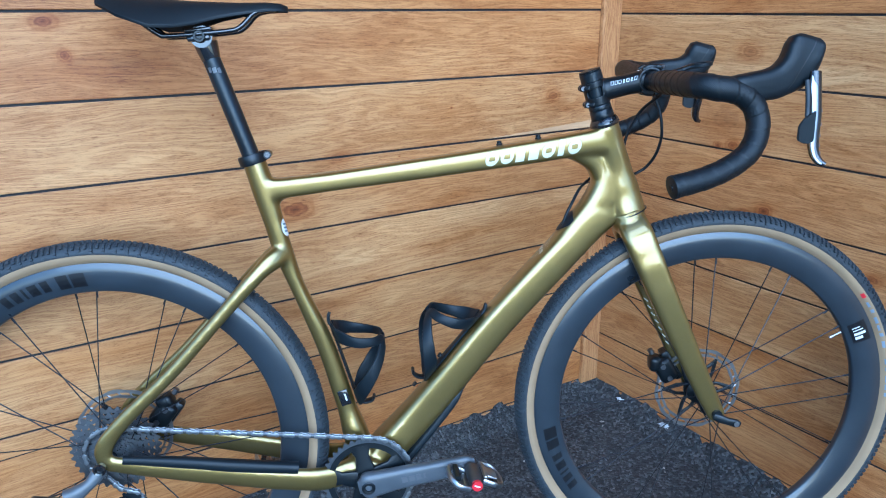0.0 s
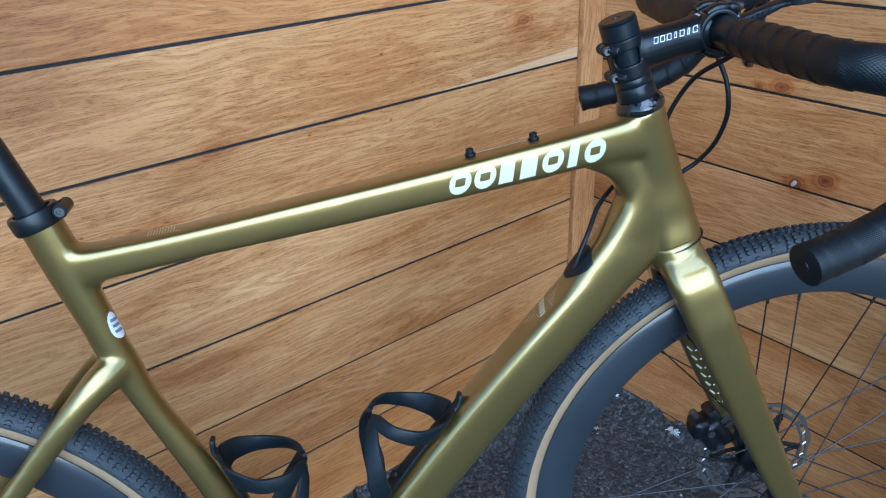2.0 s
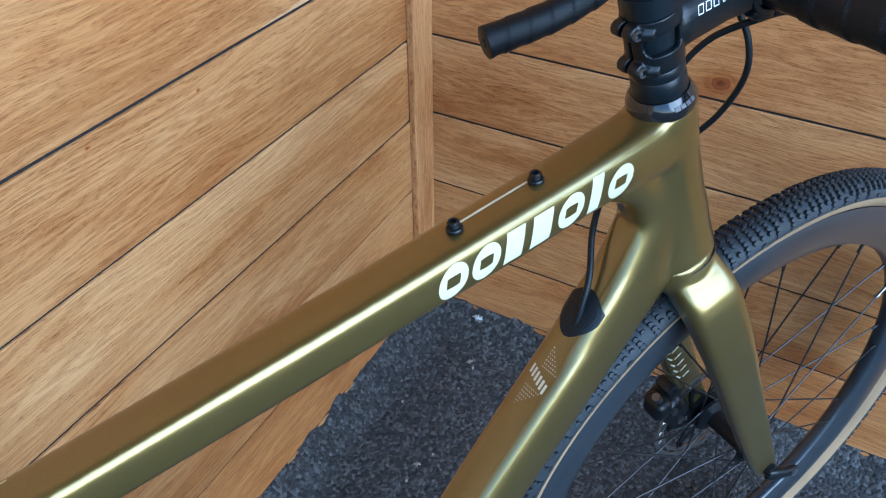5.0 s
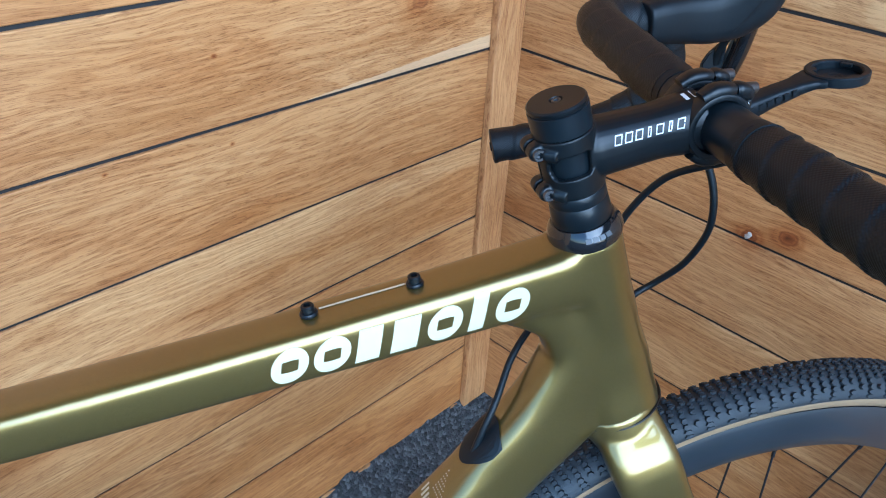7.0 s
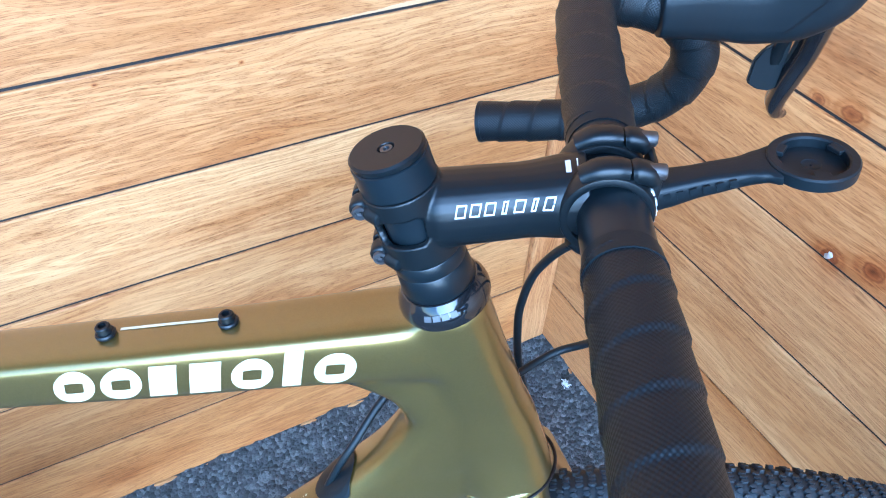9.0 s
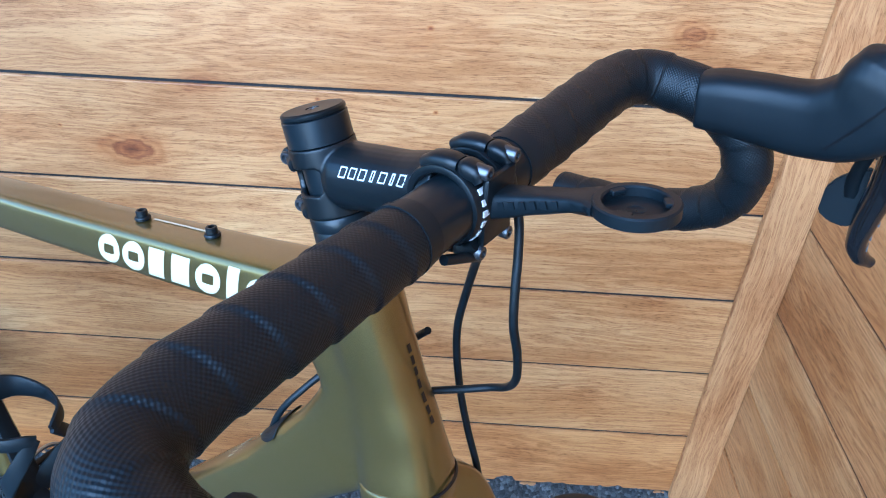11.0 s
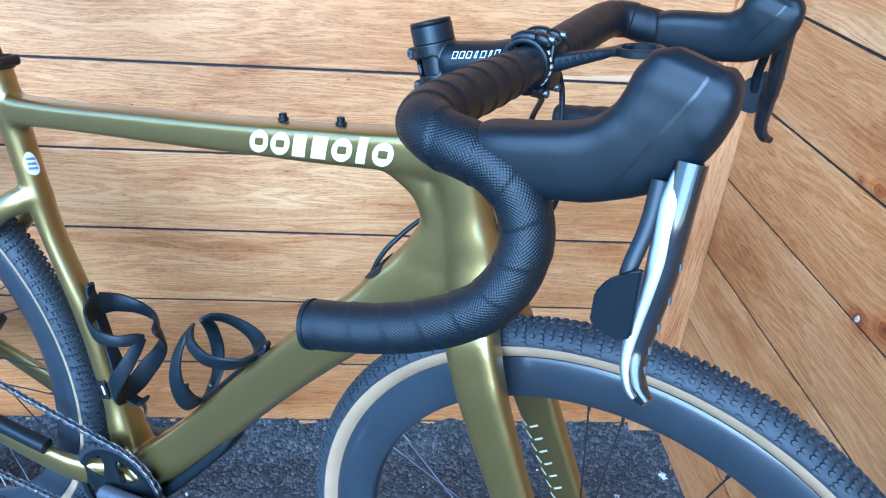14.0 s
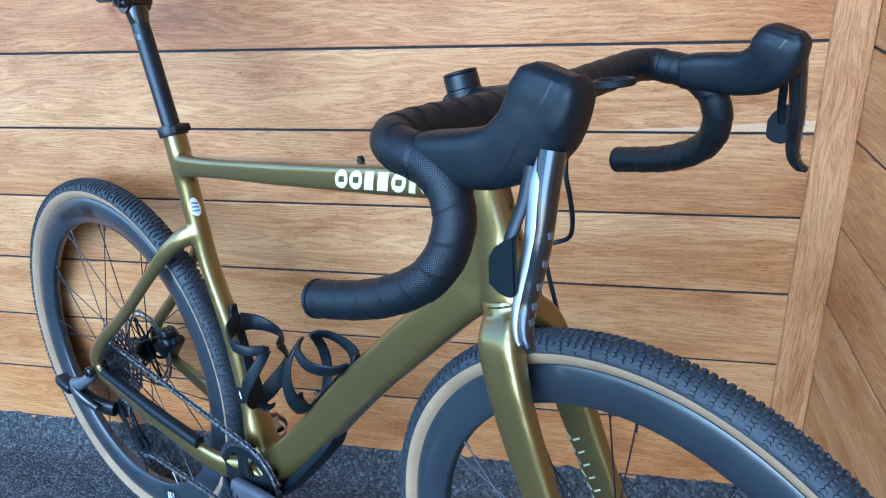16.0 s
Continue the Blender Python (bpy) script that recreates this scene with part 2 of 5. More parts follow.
RED = plain("red_plastic", (0.55, 0.02, 0.03), 0.35)
BLUEPRINT = plain("pale_blue_print", (0.20, 0.24, 0.29), 0.7)
FEATHER = plain("white_fluff", (0.7, 0.72, 0.74), 0.9, 0.0, 0.0, 0.4, 400)
STONE = plain("pale_grit", (0.45, 0.42, 0.38), 0.85, 0.0, 0.0, 0.4, 400, 0.3)

# bar tape: rows of small diamond cells, laid out along and round the bar in metres
TAPE, nt, b = nodes_of("bar_tape")
b.inputs["Base Color"].default_value = (0.0050, 0.0078, 0.0102, 1)
b.inputs["Specular IOR Level"].default_value = 0.35
uv = nt.nodes.new("ShaderNodeUVMap")
suv = nt.nodes.new("ShaderNodeSeparateXYZ")
nt.links.new(uv.outputs[0], suv.inputs[0])
d1 = math_node(nt, "SINE", math_node(nt, "MULTIPLY", math_node(nt, "ADD", suv.outputs[0], suv.outputs[1]), 2800.0), 0.0)
d2 = math_node(nt, "SINE", math_node(nt, "MULTIPLY", math_node(nt, "SUBTRACT", suv.outputs[0], suv.outputs[1]), 2800.0), 0.0)
cell = math_node(nt, "ADD", d1, d2)
tn = nd(nt, "ShaderNodeTexNoise", Scale=30.0, Detail=4.0)
nt.links.new(mapped(nt, (1, 1, 1)), tn.inputs["Vector"])
rr = nd(nt, "ShaderNodeMapRange", To_Min=0.36, To_Max=0.52)
nt.links.new(tn.outputs[0], rr.inputs[0])
nt.links.new(rr.outputs[0], b.inputs["Roughness"])
bump(nt, b, cell, 0.28, 0.00024)

# hood rubber with fine raised cells
HOOD, nt, b = nodes_of("ribbed_hood_rubber")
b.inputs["Base Color"].default_value = (0.0056, 0.0086, 0.0112, 1)
b.inputs["Roughness"].default_value = 0.46
b.inputs["Specular IOR Level"].default_value = 0.3
wv = nd(nt, "ShaderNodeTexWave", Scale=62.0, Distortion=1.2, Detail=1.0)
nt.links.new(mapped(nt, (1, 0.25, 0.25), shift=False), wv.inputs["Vector"])
hn = nd(nt, "ShaderNodeTexNoise", Scale=700.0, Detail=3.0)
nt.links.new(mapped(nt, (1, 1, 1), shift=False), hn.inputs["Vector"])
bump(nt, b, math_node(nt, "MULTIPLY_ADD", wv.outputs["Fac"], 0.6, hn.outputs[0]), 0.12, 0.0004)

# asphalt
ASPHALT, nt, b = nodes_of("asphalt")
a1 = nd(nt, "ShaderNodeTexVoronoi", Scale=165.0)
a2 = nd(nt, "ShaderNodeTexNoise", Scale=420.0, Detail=4.0, Roughness=0.7)
a3 = nd(nt, "ShaderNodeTexNoise", Scale=3.0, Detail=5.0)
for n in (a1, a2, a3):
    nt.links.new(mapped(nt, (1, 1, 1), shift=False), n.inputs["Vector"])
stone = ramp(nt, a1.outputs["Color"], [(0.1, (0.044, 0.046, 0.048)), (0.55, (0.092, 0.096, 0.099)), (1.0, (0.25, 0.255, 0.26))])
c = mix(nt, 0.5, stone, ramp(nt, a2.outputs[0], [(0.3, (0.5, 0.5, 0.5)), (0.7, (1.25, 1.25, 1.28))]), "MULTIPLY")
c = mix(nt, 0.6, c, ramp(nt, a3.outputs[0], [(0.3, (0.75, 0.75, 0.75)), (0.7, (1.15, 1.14, 1.12))]), "MULTIPLY")
nt.links.new(c, b.inputs["Base Color"])
b.inputs["Roughness"].default_value = 0.78
ah = nt.nodes.new("ShaderNodeMath")
ah.operation = "SUBTRACT"
nt.links.new(a2.outputs[0], ah.inputs[0])
nt.links.new(a1.outputs["Distance"], ah.inputs[1])
bump(nt, b, ah.outputs[0], 1.0, 0.009)


# ---- mesh tools ----
def part(name, bm, mat, parent=None, label="", smooth=True, m=None, angle=40):
    if m is not None:
        bmesh.ops.transform(bm, matrix=m, verts=bm.verts)
    me = bpy.data.meshes.new(name)
    bmesh.ops.recalc_face_normals(bm, faces=bm.faces)
    if smooth:
        for f in bm.faces:
            f.smooth = True
        lim = radians(angle)
        for e in bm.edges:
            if len(e.link_faces) == 2 and e.calc_face_angle(0) > lim:
                e.smooth = False
    bm.to_mesh(me)
    bm.free()
    me.materials.append(mat)
    ob = new(name, me)
    if parent is not None:
        ob.parent = parent
    if label:
        ob["label"] = label
    return ob


def sweep(bm, pts, sizes, n=16, lateral=(0, 1, 0), power=2.0, cap=True, closed=False):
    """A tube through pts; sizes: (half-width along lateral, half-height across it) at each point. power over 2 squares the section."""
    pts = [Vector(p) for p in pts]
    lat = Vector(lateral)
    rings = []
    k = len(pts)
    for i, p in enumerate(pts):
        a, c = (pts[(i - 1) % k], pts[(i + 1) % k]) if closed else (pts[max(0, i - 1)], pts[min(k - 1, i + 1)])
        t = (c - a).normalized()
        bx = (lat - t * lat.dot(t)).normalized()
        nz = t.cross(bx)
        sx, sz = sizes[i] if not isinstance(sizes, tuple) else sizes
        ring = []
        for j in range(n):
            w = 2 * math.pi * j / n
            cx, sn = math.cos(w), math.sin(w)
            ex = math.copysign(abs(cx) ** (2 / power), cx)
            ez = math.copysign(abs(sn) ** (2 / power), sn)
            ring.append(bm.verts.new(p + bx * (sx * ex) + nz * (sz * ez)))
        rings.append(ring)
    pairs = list(zip(rings, rings[1:]))
    if closed:
        pairs.append((rings[-1], rings[0]))
    for r0, r1 in pairs:
        for j in range(n):
            bm.faces.new((r0[j], r0[(j + 1) % n], r1[(j + 1) % n], r1[j]))
    if cap and not closed:
        bm.faces.new(rings[0][::-1])
        bm.faces.new(rings[-1])
    return rings


def pipe(bm, pts, r, n=8, cap=True):
    """A round tube with a frame carried along the path, for any bend. r: a number or one a point."""
    pts = [Vector(p) for p in pts]
    up = None
    rings = []
    for i, p in enumerate(pts):
        t = (pts[min(len(pts) - 1, i + 1)] - pts[max(0, i - 1)]).normalized()
        if up is None:
            up = t.orthogonal().normalized()
        up = (up - t * up.dot(t)).normalized()
        sd = t.cross(up)
        rad = r if isinstance(r, (int, float)) else r[i]
        rings.append([bm.verts.new(p + (up * math.cos(2 * math.pi * j / n) + sd * math.sin(2 * math.pi * j / n)) * rad) for j in range(n)])
    for r0, r1 in zip(rings, rings[1:]):
        for j in range(n):
            bm.faces.new((r0[j], r0[(j + 1) % n], r1[(j + 1) % n], r1[j]))
    if cap:
        bm.faces.new(rings[0][::-1])
        bm.faces.new(rings[-1])


def curve(pts, n=8):
    """Catmull-Rom points through pts."""
    pts = [Vector(p) for p in pts]
    ext = [pts[0] * 2 - pts[1]] + pts + [pts[-1] * 2 - pts[-2]]
    out = []
    for i in range(1, len(ext) - 2):
        a, b_, c_, d_ = ext[i - 1:i + 3]
        for j in range(n):
            t = j / n
            out.append(0.5 * ((2 * b_) + (c_ - a) * t + (2 * a - 5 * b_ + 4 * c_ - d_) * t * t + (3 * b_ - a - 3 * c_ + d_) * t ** 3))
    out.append(pts[-1])
    return out


def lerp_sizes(sizes, n=8):
    """Sizes that go with curve(pts, n)."""
    out = []
    for a, c_ in zip(sizes, sizes[1:]):
        for j in range(n):
            t = j / n
            t = t * t * (3 - 2 * t)
            out.append((a[0] + (c_[0] - a[0]) * t, a[1] + (c_[1] - a[1]) * t))
    out.append(sizes[-1])
    return out


def lathe(bm, profile, n=64, closed=True):
    """Turn (radius, y) round the y axis. closed: the profile is a loop."""
    rings = []
    for j in range(n):
        w = 2 * math.pi * j / n
        rings.append([bm.verts.new((r * math.cos(w), y, r * math.sin(w))) for r, y in profile])
    k = len(profile)
    for j in range(n):
        r0, r1 = rings[j], rings[(j + 1) % n]
        for i in range(k if closed else k - 1):
            bm.faces.new((r0[i], r0[(i + 1) % k], r1[(i + 1) % k], r1[i]))


def rod(bm, a, c, r, n=10, r2=None):
    pipe(bm, [a, Vector(a).lerp(Vector(c), 0.5), c], [r, (r + (r2 or r)) / 2, r2 or r], n)


def block(bm, sx, sy, sz, m=None, bev=0.0, seg=2):
    """A box with rounded edges."""
    ret = bmesh.ops.create_cube(bm, size=1.0, matrix=(m or Matrix()) @ Matrix.Diagonal((sx, sy, sz, 1)))
    if bev:
        es = list({e for v in ret["verts"] for e in v.link_edges})
        bmesh.ops.bevel(bm, geom=es, offset=bev, segments=seg, affect="EDGES", profile=0.5)


def prism(bm, outline, y0, y1, holes=()):
    """An outline in (x, z), thick from y0 to y1."""
    lo = [bm.verts.new((x, y0, z)) for x, z in outline]
    hi = [bm.verts.new((x, y1, z)) for x, z in outline]
    k = len(outline)
    bm.faces.new(lo)
    bm.faces.new(hi[::-1])
    for i in range(k):
        bm.faces.new((lo[i], lo[(i + 1) % k], hi[(i + 1) % k], hi[i]))


# ---- ground ----
def ground():
    def steps(lo, hi, fine, far):
        s = [lo + fine * i for i in range(int((hi - lo) / fine) + 1)]
        out, d = [], fine
        a = lo
        while a > -far:
            d *= 1.6
            a -= d
            out.append(a)
        tail, d, a = [], fine, s[-1]
        while a < far:
            d *= 1.6
            a += d
            tail.append(a)
        return out[::-1] + s + tail
    xs, ys = steps(-1.75, 0.02, 0.011, 90), steps(-1.25, 0.02, 0.011, 90)
    verts, faces = [], []
    for y in ys:
        for x in xs:
            near = -1.9 < x < 0.1 and -1.4 < y < 0.1
            z = -0.017
            if near:
                z = 0.0035 * noise.noise(Vector((x, y, 0)) * 55) + 0.0025 * noise.noise(Vector((x, y, 3)) * 130) - 0.002
                z += 0.006 * noise.noise(Vector((x, y, 7)) * 4)
                z -= 0.017
                bank = max(0.0, 1 + y / 0.06) if x > -3 else 0.0
                bank = max(bank, max(0.0, 1 + x / 0.06) * 0.85)
                z += bank ** 1.3 * (0.052 + 0.018 * noise.noise(Vector((x, y, 9)) * 22) + 0.012 * noise.noise(Vector((x, y, 4)) * 80))
            verts.append((x, y, z))
    w = len(xs)
    for j in range(len(ys) - 1):
        for i in range(w - 1):
            faces.append((j * w + i, j * w + i + 1, (j + 1) * w + i + 1, (j + 1) * w + i))
    me = bpy.data.meshes.new("ground")
    me.from_pydata(verts, [], faces)
    me.materials.append(ASPHALT)
    for p in me.polygons:
        p.use_smooth = True
    return tagged(new("ground", me), "rough black asphalt ground with a ragged edge against the walls", "ground", "", "structure")


ground()

# ---- walls of boards ----
PITCH, FIRST, ROWS, GAPW = 0.14196, 0.0319, 18, 0.0044


def board_mesh(length):
    bm = bmesh.new()
    h = PITCH - GAPW
    block(bm, length, 0.02, h, pose(-length / 2, 0.01, 0), 0.0016, 2)
    me = bpy.data.meshes.new("board")
    for f in bm.faces:
        f.smooth = False
    bm.to_mesh(me)
    bm.free()
    me.materials.append(OAK)
    return me


def wall(name, length, m, label, sink=0.0):
    bm = bmesh.new()
    block(bm, length + 0.1, 0.12, 2.75, pose(-length / 2 + 0.05, 0.0632, 1.25))
    w = part(name, bm, GAP, None, "", False)
    w.matrix_world = m
    tagged(w, label, "wall", "", "structure")
    me = board_mesh(length)
    for k in range(ROWS):
        b_ = new("board", me)
        b_.parent = w
        b_.matrix_basis = pose(0, 0.0006 * ((k * 7) % 5 - 2) * 0.5, FIRST - sink + PITCH * (k - 0.5))
    return w


wall("wall_left", 3.4, pose(0, 0, 0), "wall of horizontal oiled oak boards with black gaps")
wall("wall_right", 2.6, pose(0, 0, 0, 0, 0, -90) @ Matrix.Scale(-1, 4, (1, 0, 0)), "wall of horizontal oiled oak boards with knots and black gaps", 0.009)
# small pale lump in the open knot
bm = bmesh.new()
bmesh.ops.create_icosphere(bm, subdivisions=2, radius=1.0, matrix=pose(-0.0012, -0.4127, 0.5990, 35, 0, 0) @ Matrix.Diagonal((0.0016, 0.0036, 0.0060, 1)))
for v in bm.verts:
    v.co += 0.0022 * noise.noise_vector(v.co * 330)
tagged(part("knot_plug", bm, STONE), "small pale lump in an open wood knot", "resin plug")

bm = bmesh.new()
block(bm, 2.7, 0.013, 0.0595, None, 0.002)
trim = part("trim", bm, OAK_TRIM, None, "", False)
trim.matrix_world = pose(-0.0300, -0.0068, 1.375, 0, 90, 0)
tagged(trim, "upright oak batten covering the inner corner", "trim", "", "structure")

# unseen soffit, added to hold back light from the sky overhead
bm = bmesh.new()
block(bm, 3.6, 1.15, 0.08, pose(-1.7, -0.475, 2.56))
ceiling = part("ceiling", bm, OAK_TRIM, None, "", False)
tagged(ceiling, "plain unseen oak soffit added over the recess to cut sky light", "ceiling", "", "structure")

# ---- bicycle ----
bike = new("bicycle")
bike.matrix_world = pose(-1.2757, -0.1777, -0.0206, -4.72, -0.80, -26.04)
tagged(bike, "olive gold gravel bicycle with tan tyres leaning in the corner", "bicycle")

AXLE = 0.352
HEAD = Vector((0.8325, 0, 0.857))
HEADDIR = Vector((-0.309, 0, 0.951))
STEER = Matrix.Translation(HEAD) @ Matrix.Rotation(radians(-5.7), 4, HEADDIR) @ Matrix.Translation(-HEAD)
FORK = STEER @ Matrix(((1, 0, .0171, -.0120), (0, 1, 0, 0), (0, 0, 1, 0), (0, 0, 0, 1)))  # the fork rakes a little less


def frame_mesh():
    bm = bmesh.new()
    n = 5

    def tube(pts, sizes, power=2.3, seg=20):
        sweep(bm, curve(pts, n), lerp_sizes(sizes, n), seg, (0, 1, 0), power)
    # seat tube
    tube([(.261, 0, .826), (.273, 0, .777), (.288, 0, .712), (.297, 0, .672), (.316, 0, .61), (.354, 0, .508), (.382, 0, .40), (.397, 0, .34), (.412, 0, .278)],
         [(.0175, .0185), (.0175, .019), (.0165, .0165), (.0165, .0165), (.016, .013), (.0165, .0155), (.019, .0165), (.026, .022), (.036, .028)])
    # top tube
    tube([(.272, 0, .772), (.31, 0, .775), (.386, 0, .782), (.572, 0, .801), (.715, 0, .817), (.80, 0, .828), (.838, 0, .832)],
         [(.016, .02), (.0165, .0165), (.0165, .0155), (.0185, .0172), (.020, .019), (.0215, .020), (.022, .024)], 5.0)
    # gusset under the top tube at the seat tube and the fillet at the head tube
    tube([(.276, 0, .745), (.30, 0, .768), (.34, 0, .777)], [(.013, .012), (.013, .014), (.012, .012)])
    tube([(.77, 0, .818), (.815, 0, .800), (.838, 0, .765)], [(.015, .013), (.0175, .018), (.0185, .020)], 3.0)
    # head tube
    tube([(.8355, 0, .858), (.846, 0, .822), (.8575, 0, .783), (.8685, 0, .745), (.880, 0, .702)],
         [(.0235, .022), (.0225, .023), (.0220, .025), (.0240, .029), (.029, .031)], 2.6)
    # down tube
    tube([(.862, 0, .722), (.82, 0, .697), (.743, 0, .622), (.643, 0, .518), (.525, 0, .383), (.455, 0, .311), (.42, 0, .275)],
         [(.019, .022), (.0225, .029), (.0235, .030), (.0235, .0295), (.0255, .030), (.031, .030), (.036, .028)], 3.8)
    tube([(.838, 0, .835), (.842, 0, .80), (.843, 0, .765), (.828, 0, .722), (.795, 0, .682), (.755, 0, .640)], [(.017, .014), (.0185, .020), (.0200, .027), (.0212, .031), (.0222, .030), (.0215, .026)], 3.2)
    # bottom bracket shell
    ring = [(.03, -.043), (.033, -.04), (.033, .04), (.03, .043), (.001, .043), (.001, -.043)]
    b2 = bmesh.new()
    lathe(b2, ring, 32)
    me = bpy.data.meshes.new("tmp")
    bmesh.ops.transform(b2, matrix=pose(.415, 0, .271), verts=b2.verts)
    b2.to_mesh(me)
    bm.from_mesh(me)
    b2.free()
    bpy.data.meshes.remove(me)
    for s in (-1, 1):
        tube([(.306, 0, .666), (.285, s * .016, .662), (.252, s * .031, .636), (.19, s * .041, .572), (.114, s * .05, .493), (.03, s * .059, .417), (-.002, s * .062, .376), (-.002, s * .062, .348)],
             [(.013, .017), (.012, .017), (.0095, .0135), (.008, .0115), (.0075, .0115), (.0075, .013), (.007, .015), (.006, .014)])
        tube([(.40, s * .025, .285), (.345, s * .042, .278), (.28, s * .051, .288), (.17, s * .058, .312), (.07, s * .061, .333), (-.004, s * .062, .350)],
             [(.013, .022), (.0105, .022), (.0095, .021), (.0085, .019), (.0075, .016), (.0065, .014)])
    return bm


bike_frame = part("frame", frame_mesh(), GOLD, bike, "glossy olive gold metallic carbon frame")
rm = bike_frame.modifiers.new("blend", "REMESH")
rm.mode, rm.voxel_size, rm.use_smooth_shade = "VOXEL", 0.0018, True
sm = bike_frame.modifiers.new("soften", "SMOOTH")
sm.iterations, sm.factor = 46, 0.5


def fork_mesh():
    bm = bmesh.new()
    n = 5
    sweep(bm, curve([(.874, 0, .712), (.879, 0, .697), (.884, 0, .682)], 3), lerp_sizes([(.030, .032), (.034, .031), (.036, .026)], 3), 24, (0, 1, 0), 2.2)
    for s in (-1, 1):
        sweep(bm, curve([(.882, s * .012, .695), (.891, s * .033, .672), (.908, s * .0435, .632), (.927, s * .048, .59), (.9595, s * .0505, .52), (.992, s * .052, .452), (1.020, s * .053, .395), (1.043, s * .053, .350), (1.048, s * .053, .338)], n),
              lerp_sizes([(.018, .025), (.0165, .0265), (.0140, .0255), (.0125, .0240), (.0115, .0218), (.0105, .0198), (.0098, .0180), (.0090, .0156), (.0075, .0110)], n), 28, (0, 1, 0), 4.2)
    return bm


fork = part("fork", fork_mesh(), GOLD, bike, "glossy olive gold fork", m=FORK)
rm = fork.modifiers.new("blend", "REMESH")
rm.mode, rm.voxel_size, rm.use_smooth_shade = "VOXEL", 0.0018, True
sm = fork.modifiers.new("soften", "SMOOTH")
sm.iterations, sm.factor = 16, 0.5


# dark joint between head tube and fork crown
bm = bmesh.new()
ringp = []
for k in range(40):
    w = 2 * math.pi * k / 40
    ringp.append(Vector((.8775, 0, .7065)) + Vector((.0326 * math.cos(w), .0306 * math.sin(w), .0106 * math.cos(w))))
sweep(bm, ringp, [(.0012, .0012)] * 40, 8, HEADDIR, 2.0, False, True)
part("crown_seal", bm, DARKPRINT, fork, "thin dark joint line", m=STEER)


# ---- wheels ----
def knob(bm, r, y, w, phi, lr, lt, ly, h):
    """A tread block at radius r, offset y and angle w round the wheel, tilted by phi across the tyre."""
    m = Matrix.Rotation(-w, 4, "Y") @ Matrix.Translation((r, y, 0)) @ Matrix.Rotation(phi, 4, "Z")
    ring = [(1, 0), (.5, .9), (-.5, .9), (-1, 0), (-.5, -.9), (.5, -.9)]
    lo, hi = ([bm.verts.new(m @ Vector((dx, b_ * ly * k, a * lt * k))) for a, b_ in ring] for dx, k in ((-h * 0.6, 1.08), (h, 0.86)))
    bm.faces.new(hi)
    for i in range(6):
        j = (i + 1) % 6
        bm.faces.new((lo[i], lo[j], hi[j], hi[i]))


